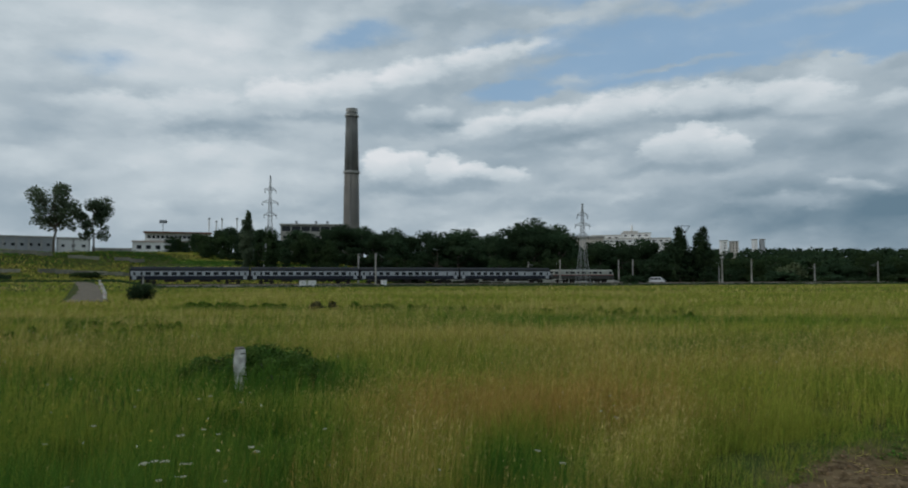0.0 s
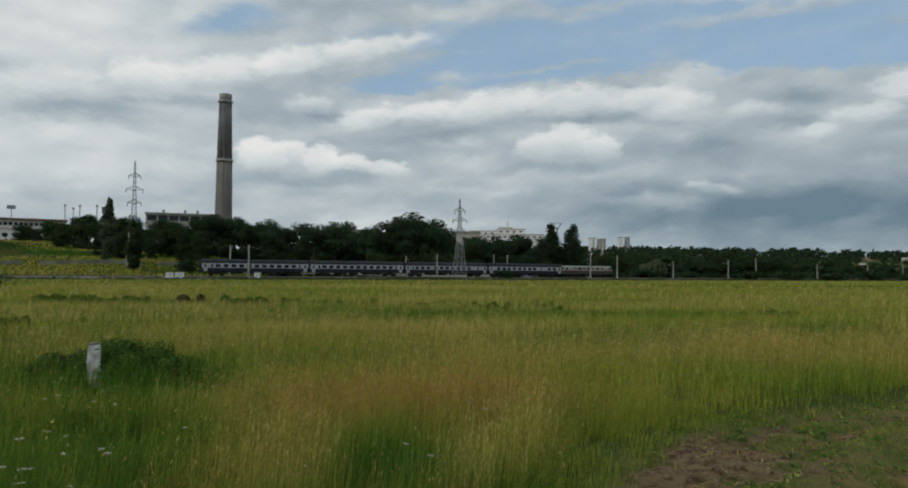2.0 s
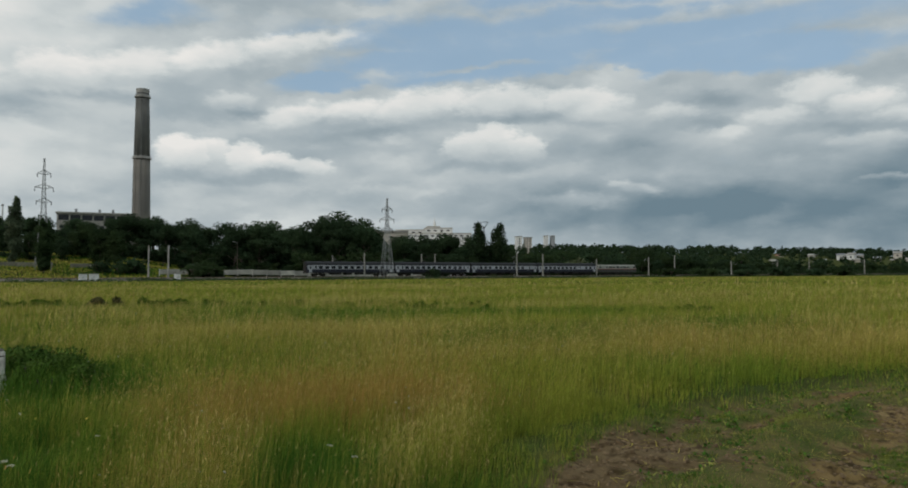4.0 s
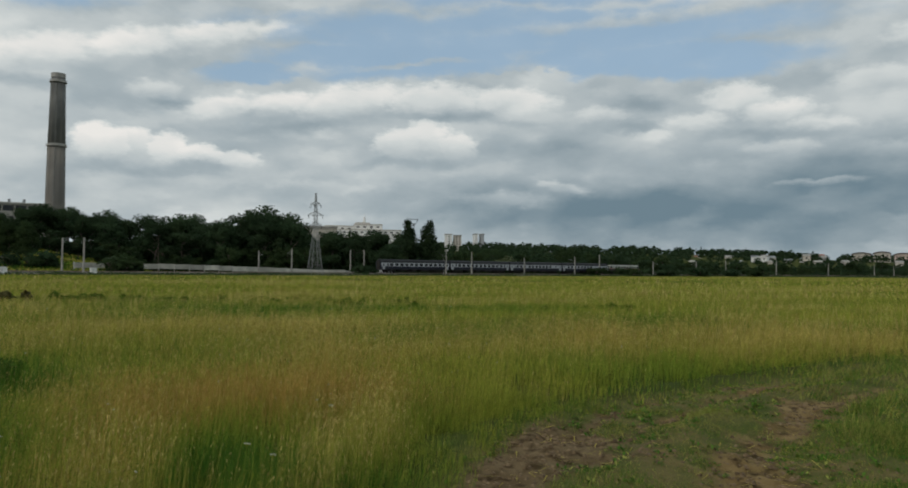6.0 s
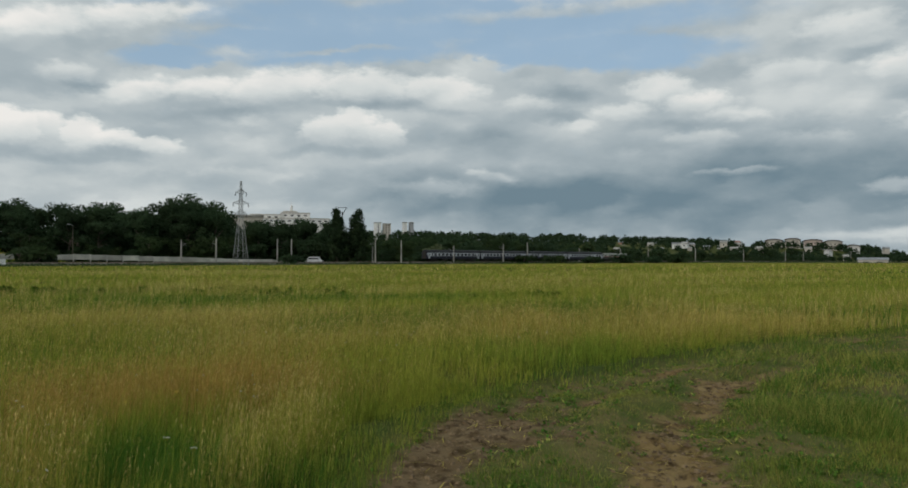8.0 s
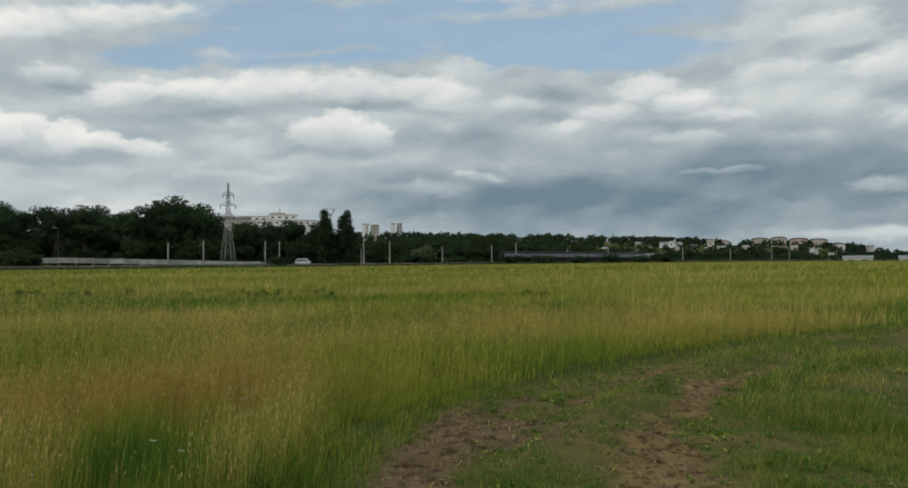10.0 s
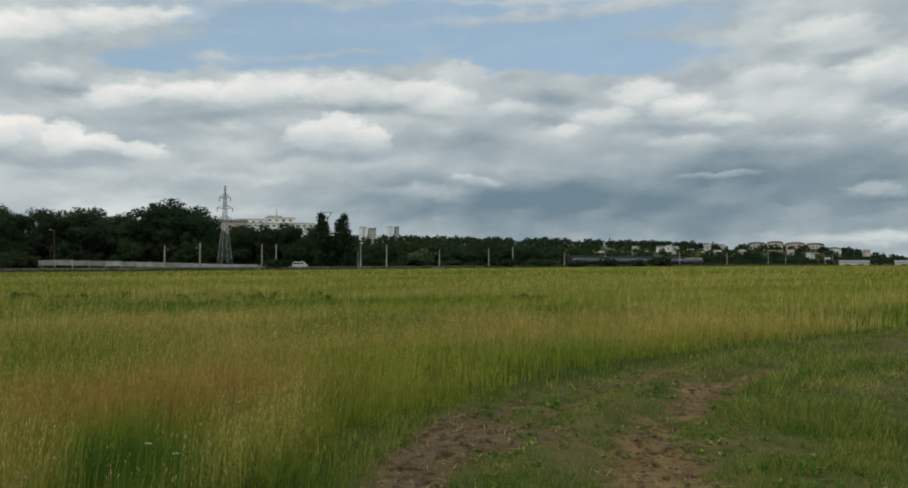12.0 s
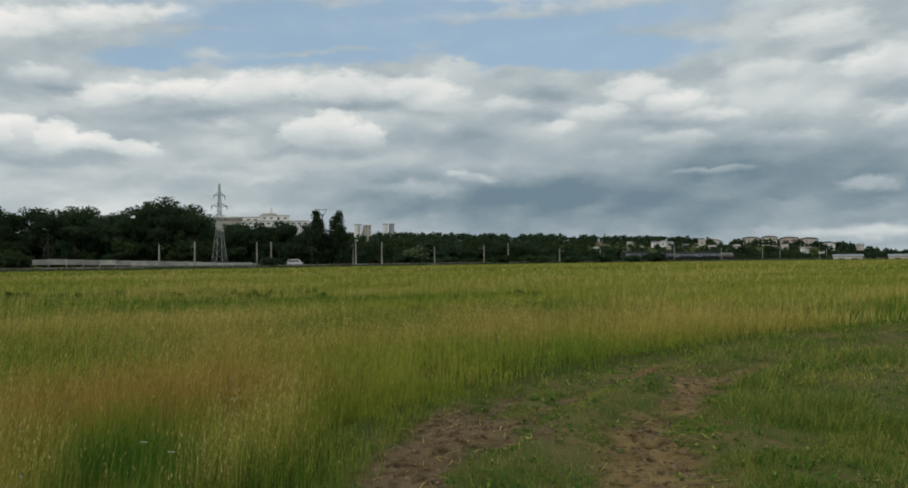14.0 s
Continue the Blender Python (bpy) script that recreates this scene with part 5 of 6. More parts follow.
# ---- woods ----
def woods():
    rng = random.Random(31)
    kinds = [tree(17, 5.6, 40 + i, 4600, "dense dark green deciduous tree in the wood behind the railway", M_LEAF, 0.06, 0.31) for i in range(5)]
    low = [tree(9, 4.2, 60 + i, 3600, "bushy green tree in the belt behind the railway", M_LEAF_LIGHT if i % 2 else M_LEAF, 0.02, 0.26) for i in range(4)]
    for k in kinds + low:
        k["group"] = "trees behind the railway"
    first = {id(k): True for k in kinds + low}

    def put(k, x, y, scale, wide=1.0):
        m = pose(x, y, ground_z(x, y) - 0.2, 0, 0, rng.uniform(0, 360)) @ Matrix.Diagonal((scale * wide, scale * wide, scale, 1))
        if first.get(id(k)):
            first[id(k)] = False
            k.matrix_basis = m
        else:
            copy_thing(k, m)

    # the tall wood: skyline as elevation against azimuth
    sky_a = [-24, -21, -19, -16, -12, -8.5, -5.7, -4.1, -2.5, -0.9, 0.4, 1.6, 2.7, 3.8, 5.4, 7.0, 8.2, 9.2, 10.5, 12.5, 14, 17]
    sky_e = [2.6, 3.2, 3.7, 3.9, 3.8, 4.1, 4.0, 3.88, 3.98, 3.62, 4.02, 3.6, 4.6, 3.92, 4.4, 4.2, 4.08, 3.45, 3.0, 2.9, 2.9, 2.8]
    for row in range(5):
        a = -21.5 + row * 0.4
        while a < 17:
            dist = 246 + row * 13 + rng.uniform(-4, 4) + (12 if a < -12 else 0)
            x, y, _ = polar(a, dist)
            e = float(np.interp(a, sky_a, sky_e)) + rng.uniform(*((-0.3, 0.12) if row < 2 else (-0.16, 0.1))) - (0.5 if row < 1 else 0.2 if row < 2 else 0)
            h = 1.6 + math.tan(radians(e)) * dist - ground_z(x, y)
            if h > 4:
                put(rng.choice(kinds if h > 9.5 else low), x, y, h / (16.0 if h > 9.5 else 8.7), rng.uniform(0.98, 1.25))
            a += rng.uniform(1.25, 1.9)
    # understorey that closes the foot of the wood
    a = -13.0
    while a < 11:
        x, y, _ = polar(a, 236 + rng.uniform(-3, 3))
        put(rng.choice(low), x, y, rng.uniform(5.0, 8.0) / 8.7, rng.uniform(1.1, 1.5))
        a += rng.uniform(1.0, 1.6)
    # the lower belt that follows the line
    for row in range(4):
        s = 118 + row * 2
        while s < 760:
            off = 22 + row * 11 + rng.uniform(-4, 4) + max(0, s - 300) * 0.03
            x, y, _ = along_rail(s, off)
            a, dist = math.degrees(math.atan2(x, y)), math.hypot(x, y)
            e = float(np.interp(a, [12, 20, 30, 36, 42, 48, 54, 60, 70], [2.0, 1.75, 1.6, 1.4, 0.75, 0.55, 0.35, 0.3, 0.3])) - (0.4, 0.2, 0.05, 0)[row] + rng.uniform(-0.35, 0.1)
            h = max(2.6, 1.6 + math.tan(radians(e)) * dist)
            put(rng.choice(low), x, y, h / 8.7, rng.uniform(1.1, 1.6))
            s += rng.uniform(5, 9) * (1 + s / 500)
    for a, dist, h in ((-14.9, 226, 8.5), (-12.9, 228, 8), (-10.6, 226, 8.5), (-9.6, 224, 9)):
        x, y, _ = polar(a, dist)
        put(rng.choice(low), x, y, h / 8.7, 0.75)
    # bushes along the foot of the bank
    small = [bush(3.4, 2.2, 80 + i, "low dark bush at the foot of the railway bank", M_LEAF if i else M_LEAF_LIGHT, 500, 0.24) for i in range(3)]
    for k in small:
        k["group"] = "bushes along the line"
        first[id(k)] = True
    for a, dist, sc in ((-10.5, 205, 1.5), (-9.2, 204, 1.3), (-8.6, 206, 1.2), (-3.9, 196, 1.6), (-3.0, 197, 1.1), (14.1, 221, 1.1), (13.5, 214, 0.9), (24.0, 262, 1.8), (31.5, 280, 1.1), (34.0, 292, 1.2),
                        (36.5, 300, 1.3), (39.0, 318, 1.3), (41.5, 330, 1.4), (43, 340, 1.5)):
        x, y, _ = polar(a, dist)
        put(small[rng.randrange(3)], x, y, sc, rng.uniform(1, 1.5))
    for i in range(5):
        x, y, _ = along_rail(rng.uniform(-110, 45), rng.choice((16, 22, 27, 52, 66)) + rng.uniform(-2, 2))
        put(small[rng.randrange(3)], x, y, rng.uniform(0.4, 0.9), rng.uniform(1.0, 2.4))
    for i in range(70):
        s = rng.uniform(175, 640)
        x, y, _ = along_rail(s, rng.uniform(11, 17))
        put(small[rng.randrange(3)], x, y, rng.uniform(0.5, 1.0), rng.uniform(1.2, 2.2))

    willow = bush(8.5, 6.8, 95, "rounded grey-green willow bush behind the railway", mat("willow_leaves", (0.10, 0.135, 0.06), (0.13, 0.16, 0.075), 0.3, 0.6, island=0.25, translucent=0.25), 2200, 0.45, "willow")
    stand(willow, 24.7, 266)


woods()


def far_woods():
    """Woods on the far hill, seen as one mass."""
    rng = np.random.default_rng(7)
    n = 1500
    a = rng.uniform(8, 66, n)
    d = np.where(a < 36, rng.uniform(520, 1150, n), rng.uniform(560, 1150, n))
    x, y = np.sin(np.radians(a)) * d, np.cos(np.radians(a)) * d
    z = terrain(x, y)
    h = rng.uniform(4, 9, n) * (0.7 + 0.6 * (d / 1150)) * np.where(a < 36, 1.0, np.where(d < 900, 0.6, 0.85))
    per = 46
    c = np.repeat(np.stack([x, y, z + h * 0.55], 1), per, 0)
    r = np.repeat(h, per)
    u = rng.normal(size=(n * per, 3))
    u /= np.linalg.norm(u, axis=1)[:, None]
    p = c + u * (r * (0.35 + 0.3 * rng.random(n * per)))[:, None] * np.array((1, 1, 0.85))
    v = rng.normal(size=(n * per, 3))
    v /= np.linalg.norm(v, axis=1)[:, None]
    w = np.cross(u, v)
    w /= np.linalg.norm(w, axis=1)[:, None] + 1e-9
    k = (r * 0.2)[:, None]
    nn = u + 0.3 * v + np.array((0, 0, 0.4))
    nn /= np.linalg.norm(nn, axis=1)[:, None]
    w = w * np.where((np.cross(v, w) * nn).sum(1) > 0, 1, -1)[:, None]
    co = np.stack([p - v * k, p - w * k * 0.7, p + v * k, p + w * k * 0.7], 1).reshape(-1, 3)
    me = quad_mesh("hill_woods", co, normals=np.repeat(nn, 4, 0))
    me.materials.append(M_LEAF)
    tagged(new("hill_woods", me), "dark green woods and gardens covering the far hillside", "woods", kind="stuff")


far_woods()


# ---- meadow ----
def patches(x, y, spots):
    total = np.zeros(np.shape(x))
    for px, py, rx, ry, w in spots:
        total = total + w * np.exp(-((x - px) / rx) ** 2 - ((y - py) / ry) ** 2)
    return total


def species(x, y, rng):
    """Which grass grows where: 0 green, 1 lush dark green, 2 ripe straw, 3 rusty; near the viewer the mix is darkened
    in place of shade.
    """
    r = np.hypot(x, y)
    a = np.degrees(np.arctan2(x, y))
    n1, n2 = fbm(x * 0.35, y * 0.35, 50, 4) - 0.5, fbm(x * 0.05, y * 0.11, 60, 4) - 0.5
    n3 = fbm(x * 0.9, y * 0.9, 70, 3) - 0.5
    d = from_edge(x, y)
    n3 = n3 * smooth(30, 12, r)
    rust = 0.10 + patches(x, y, [(1.0, 8.3, 1.9, 0.9, 0.85), (2.4, 7.5, 1.2, 0.6, 0.55), (12, 13.2, 4.5, 1.7, 0.55), (19.5, 12.4, 6, 1.0, 0.5), (4.0, 17, 5, 2.0, 0.35), (-0.4, 21, 4, 2.4, 0.35), (11, 18, 5, 1.6, 0.25), (-0.3, 5.7, 0.7, 0.8, 0.6), (-1.1, 4.6, 0.5, 0.6, 0.6), (0.2, 7.0, 1.5, 0.5, 0.3), (9, 12.6, 4, 0.8, 0.4), (2.7, 12.6, 2.5, 1.4, 0.3),
                                 (6.5, 11.6, 2.5, 1.2, 0.25), (-0.6, 7.0, 1.2, 0.7, 0.25)]) + n1 * 0.8
    straw = 0.52 + patches(x, y, [(0.95, 4.9, 0.35, 0.8, 0.45), (-0.5, 5.2, 0.6, 0.8, 0.2), (1.7, 6.0, 0.5, 0.6, 0.3), (12, 12.2, 7, 1.8, 0.75), (15, 10.9, 4, 0.7, 0.4), (4.5, 11.5, 4, 1.2, 0.2), (0.2, 5.0, 0.3, 0.5, 0.1)]) + n2 * 1.3 + n1 * 0.6 - n3 * 0.7 + (fbm(x * 0.12, y * 0.4, 58, 4) - 0.5) * 1.5
    straw = straw + 0.12 * smooth(7, 10, r) + 0.25 * smooth(10, 14, r) * smooth(22, 16, r) - 0.25 * smooth(20, 23, r) * smooth(34, 28, r)
    straw = straw - 0.3 * smooth(-6, -16, a) * smooth(26, 14, r) - 0.05 * smooth(40, 80, r)
    lush = 0.12 + patches(x, y, [(-0.6, 4.0, 2.2, 0.75, 0.6), (0.55, 5.5, 0.42, 0.5, 2.2), (2, 29, 9, 1.5, 1.5), (9, 26, 6, 1.4, 1.3), (-9, 37, 8, 2.0, 1.5), (0, 38, 7, 2.0, 1.0), (15, 33, 9, 1.8, 0.9), (30, 26, 8, 1.6, 0.8), (-14, 27, 5, 3.0, 1.0), (20, 22, 6, 1.2, 0.6), (24, 30, 9, 2.0, 0.4), (5, 9.3, 2.2, 0.7, 0.3), (-6, 33, 7, 1.8, 0.6), (-9, 17, 4, 2.5, 0.5), (-2.3, 10.3, 1.1, 0.9, 2.0), (-1.0, 9.0, 0.8, 0.6, 0.5), (-3.2, 4.6, 1.2, 0.9, 0.6), (-1.9, 6.5, 1.2, 1.5, 0.4), (-5, 11, 2.5, 2, 0.4)]) - n1 * 0.4 - n2 * 0.5
    hollow = patches(x, y, [(0.55, 5.45, 0.36, 0.7, 1.0), (-2.3, 10.3, 1.1, 0.9, 1.0)])
    # less pale straw close by: the mix darkens in place of shade between blades
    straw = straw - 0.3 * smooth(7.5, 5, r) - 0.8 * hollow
    rust = rust - 0.6 * hollow
    # more dark grass close by, its colour standing in for shaded gaps
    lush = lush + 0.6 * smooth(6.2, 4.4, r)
    lush = lush + 0.5 * smooth(-0.7, -0.1, d) + 0.55 * smooth(-5, -15, a) * smooth(30, 14, r) + 0.75 * smooth(0.03, 0.16, fbm(x * 0.08, y * 0.3, 77, 4) - 0.5) * smooth(9, 16, r)
    green = 0.78 + n3 * 0.4 + patches(x, y, [(4.6, 9.4, 2.4, 0.9, 0.35), (3.4, 7.6, 1.2, 0.7, 0.25), (8, 20.5, 8, 1.5, 0.3)]) + 0.35 * smooth(26, 40, r)
    w = np.clip(np.stack([green, lush, straw * (1 - 0.6 * smooth(-0.8, -0.2, d)), rust * (1 - 0.7 * smooth(-0.9, -0.3, d))]), 0.015, None)
    w = w ** 2.8
    c = np.cumsum(w / w.sum(0), 0)
    u = rng.random(np.shape(x))
    return (u[None] > c[:3]).sum(0)


def on_lane(x, y):
    r, a = np.hypot(x, y), np.degrees(np.arctan2(x, y))
    return (np.abs(np.radians(a + 26.6) * r) < 1.7) & (r > 58)


def scatter(r0, r1, density, rng, a0=-37.0, a1=64.0):
    """Random places in the sector that the meadow fills."""
    area = radians(a1 - a0) / 2 * (r1 ** 2 - r0 ** 2)
    n = int(area * density)
    r = np.sqrt(rng.uniform(r0 ** 2, r1 ** 2, n))
    a = np.radians(rng.uniform(a0, a1, n))
    return np.sin(a) * r, np.cos(a) * r


def blades(x, y, h, w, lean, rng, joints=2):
    """Tapered, leaning blades: an upper triangle, and below it a quad where joints is 2."""
    n = len(x)
    z = terrain(x, y)
    t = rng.uniform(0, math.tau, n)
    dx, dy = np.cos(t) * w / 2, np.sin(t) * w / 2
    q = rng.uniform(0, math.tau, n)
    lx, ly = np.cos(q) * lean * h, np.sin(q) * lean * h
    lx = lx + 0.10 * h
    base0, base1 = np.stack([x - dx, y - dy, z - 0.02], 1), np.stack([x + dx, y + dy, z - 0.02], 1)
    tip = np.stack([x + lx, y + ly, z + h * (1 - 0.35 * lean)], 1)
    if joints == 1:
        return np.stack([base0, base1, tip], 1).reshape(-1, 3), tip
    m = 0.58
    mx, my, mz = x + lx * 0.32, y + ly * 0.32, z + h * m
    m0, m1 = np.stack([mx - dx * 0.75, my - dy * 0.75, mz], 1), np.stack([mx + dx * 0.75, my + dy * 0.75, mz], 1)
    return np.stack([base0, base1, m1, m0], 1).reshape(-1, 3), np.stack([m0, m1, tip], 1).reshape(-1, 3), tip


def joined(name, pieces, label):
    """pieces: (corners, sides, slots); one mesh of triangles and quads, with the grasses as materials."""
    me = bpy.data.meshes.new(name)
    co = np.concatenate([p[0] for p in pieces]).astype(np.float32)
    starts, slots, at = [], [], 0
    for c, sides, s in pieces:
        n = len(c) // sides
        starts.append(at + np.arange(n) * sides)
        slots.append(s)
        at += len(c)
    me.vertices.add(len(co))
    me.vertices.foreach_set("co", co.ravel())
    me.loops.add(len(co))
    me.loops.foreach_set("vertex_index", np.arange(len(co), dtype=np.int32))
    st = np.concatenate(starts).astype(np.int32)
    me.polygons.add(len(st))
    me.polygons.foreach_set("loop_start", st)
    me.polygons.foreach_set("material_index", np.concatenate(slots).astype(np.int32))
    me.update()
    for m in (M_GREEN, M_LUSH, M_STRAW, M_RUST, M_SEED, M_TURF):
        me.materials.append(m)
    return tagged(new(name, me), label, "grass", kind="stuff")


def tall_height(x, y, k, rng):
    d = from_edge(x, y)
    h = (0.22 + 0.36 * rng.random(len(x)) ** 1.3) * (0.85 + 0.5 * (fbm(x * 0.5, y * 0.5, 90, 3) - 0.3))
    h = h * np.array((0.9, 0.85, 1.25, 1.2))[k]
    h = h * (1 - 0.45 * smooth(-60, -20, rail_coords(x, y)[1]))
    return h * (1 - 0.62 * smooth(-0.9, -0.05, d)) * (1 + 0.5 * patches(x, y, [(-2.3, 10.3, 1.0, 0.8, 1.0)]))


def meadow():
    rng = np.random.default_rng(17)
    near = []
    for r0, r1, dens, wide in ((3.0, 9.0, 4600, 0.0027), (9.0, 19.0, 900, 0.0055)):
        x, y = scatter(r0, r1, dens, rng)
        tussock = fbm(x * 3.2, y * 3.2, 44, 3)
        keep = (from_edge(x, y) < rng.uniform(-0.45, 0.35, len(x))) & (rng.random(len(x)) < 0.12 + 1.5 * smooth(0.28, 0.68, tussock))
        x, y, tussock = x[keep], y[keep], tussock[keep]
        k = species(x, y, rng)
        h = tall_height(x, y, k, rng) * (0.62 + 0.75 * tussock)
        w = wide * rng.uniform(0.6, 1.4, len(x)) * np.array((1.0, 1.25, 0.62, 0.62))[k]
        q, t, tip = blades(x, y, h, w, rng.uniform(0.05, 0.5, len(x)) * np.array((1, 1, 0.22, 0.22))[k], rng)
        near += [(q, 4, k), (t, 3, k)]
        # seed heads on the ripe stems
        head = (k >= 2) & (rng.random(len(x)) < 0.85)
        p = tip[head]
        n = len(p)
        l, b = rng.uniform(0.012, 0.034, n), rng.uniform(0.6, 1.3, n) * wide * 0.95
        a = rng.uniform(0, math.tau, n)
        side = np.stack([np.cos(a) * b, np.sin(a) * b, np.zeros(n)], 1)
        up = np.stack([rng.normal(0.1, 0.2, n) * l, rng.normal(0, 0.2, n) * l, l], 1)
        near.append((np.stack([p - up * 0.6, p + side, p + up * 0.6, p - side], 1).reshape(-1, 3), 4, np.where(k[head] == 2, 4, 3)))
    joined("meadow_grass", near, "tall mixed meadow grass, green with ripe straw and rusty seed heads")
    far = []
    for r0, r1, dens, wide, hs in ((19.0, 45.0, 170, 0.016, 0.92), (45.0, 95.0, 34, 0.042, 0.82), (95.0, 360.0, 2.8, 0.17, 0.7)):
        x, y = scatter(r0, r1, dens, rng)
        n = rail_coords(x, y)[1]
        keep = (from_edge(x, y) < rng.uniform(-0.3, 0.2, len(x))) & (n < -5.5) & ~on_lane(x, y)
        x, y = x[keep], y[keep]
        k = species(x, y, rng)
        h = tall_height(x, y, k, rng) * hs
        t, tip = blades(x, y, h, wide * rng.uniform(0.6, 1.5, len(x)), rng.uniform(0.05, 0.4, len(x)), rng, 1)
        far.append((t, 3, np.where((k == 2) & (rng.random(len(k)) < 0.5), 4, k)))
    # grass of the slope beyond the railway, in bands
    s, off = rng.uniform(-190, 90, 170000), rng.uniform(9.5, 130, 170000)
    p = RAIL_AT[:, None] + RAIL_DIR[:, None] * s + np.array((-RAIL_DIR[1], RAIL_DIR[0]))[:, None] * off
    x, y = p[0], p[1]
    band = fbm(s * 0.02, off * 0.12, 47, 4)
    k = np.where(band + 0.3 * (rng.random(len(x)) - 0.5) < 0.42, 1, np.where(rng.random(len(x)) < band * 0.9, 2, 0))
    t, tip = blades(x, y, rng.uniform(0.25, 0.7, len(x)), 0.3 * rng.uniform(0.6, 1.5, len(x)), rng.uniform(0.05, 0.5, len(x)), rng, 1)
    far.append((t, 3, k))
    joined("distant_meadow_grass", far, "wide meadow of tall grass in green, olive and straw bands")
    # short turf on and beside the farm track
    turf = []
    for r0, r1, dens, wide in ((2.8, 9.0, 4800, 0.0055), (9.0, 22.0, 800, 0.010), (22.0, 60.0, 60, 0.04)):
        x, y = scatter(r0, r1, dens, rng, 0.0, 66.0)
        d = from_edge(x, y)
        s = soil(x, y)
        clump = fbm(x * 1.6, y * 1.6, 33, 3)
        keep = (d > -0.1) & (rng.random(len(x)) > s * 1.15 + 0.12 * smooth(3.4, 2.6, d) + 0.3 * smooth(0.5, 0.3, clump)) & ((x > 0.6) | (y > 3.4))
        x, y, d, clump = x[keep], y[keep], d[keep], clump[keep]
        u = rng.random(len(x))
        # ranker growth past the outer wheel track, in clumps of one grass or another
        rough = smooth(0.0, 0.7, (x - 4.6) * 0.76 - (y - 4.2) * 0.65)
        tuft = fbm(x * 0.9, y * 0.9, 36, 3) + 0.35 * (fbm(x * 4, y * 4, 37, 2) - 0.5)
        warm = patches(x, y, [(5.9, 3.8, 0.4, 0.35, 0.5), (9.5, 6.0, 1.6, 0.5, 0.35), (13, 7.6, 3.0, 0.5, 0.3)])
        k = np.where(u < 0.42 + 1.6 * (0.5 - tuft) - 0.25 * rough - warm, 1, np.where(u < 0.97 - 0.25 * warm - 0.06 * rough, 0, 2))
        k = np.where((rough > 0.5) & (warm < 0.15) & (rng.random(len(x)) < 0.35), 1, k)
        h = rng.uniform(0.02, 0.07, len(x)) * (0.3 + 1.5 * clump ** 1.5) * (1 + 2.6 * rough * smooth(0.3, 0.7, tuft))
        t, tip = blades(x, y, h, wide * rng.uniform(0.6, 1.5, len(x)), rng.uniform(0.2, 0.9, len(x)), rng, 1)
        turf.append((t, 3, np.where(k == 0, 5, k)))
    # low broad leaves in rosettes among the turf
    x, y = scatter(3.0, 12.0, 30, rng, 4.0, 62.0)
    keep = (from_edge(x, y) > 0.1) & (soil(x, y) < 0.75) & (fbm(x * 1.1, y * 1.1, 39, 3) > 0.42)
    x, y = np.repeat(x[keep], 11), np.repeat(y[keep], 11)
    a, l = rng.uniform(0, math.tau, len(x)), rng.uniform(0.015, 0.05, len(x))
    x, y = x + rng.normal(0, 0.025, len(x)), y + rng.normal(0, 0.025, len(x))
    z = terrain(x, y) + 0.004
    ux, uy, wx, wy = np.cos(a) * l, np.sin(a) * l, -np.sin(a) * l * 0.26, np.cos(a) * l * 0.26
    rise = l * rng.uniform(0.2, 0.9, len(x))
    turf.append((np.stack([np.stack([x, y, z], 1), np.stack([x + ux * 0.55 + wx, y + uy * 0.55 + wy, z + rise * 0.7], 1), np.stack([x + ux, y + uy, z + rise], 1),
                           np.stack([x + ux * 0.55 - wx, y + uy * 0.55 - wy, z + rise * 0.7], 1)], 1).reshape(-1, 3), 4, np.where(rng.random(len(x)) < 0.7, 1, 5)))
    joined("track_turf", turf, "short trodden turf and low broad weeds on the farm track")

    # thinner growth behind and beside the camera
    x, y = scatter(0.7, 16.0, 110, rng, -180.0, 180.0)
    a = np.degrees(np.arctan2(x, y))
    outside = (a < -37) | (a > 64) | (np.hypot(x, y) < 3.0)
    x, y = x[outside], y[outside]
    d = from_edge(x, y)
    on = (rng.random(len(x)) > soil(x, y)) & (np.hypot(x, y) > 0.7)
    x, y, d = x[on], y[on], d[on]
    k = species(x, y, rng)
    h = np.where(d < 0, tall_height(x, y, k, rng), 0.10) * smooth(0.4, 2.5, np.hypot(x, y))
    t, tip = blades(x, y, h, 0.012 * rng.uniform(0.6, 1.5, len(x)), rng.uniform(0.1, 0.6, len(x)), rng, 1)
    joined("trackside_grass", [(t, 3, k)], "loose meadow grass round the standing place")


meadow()


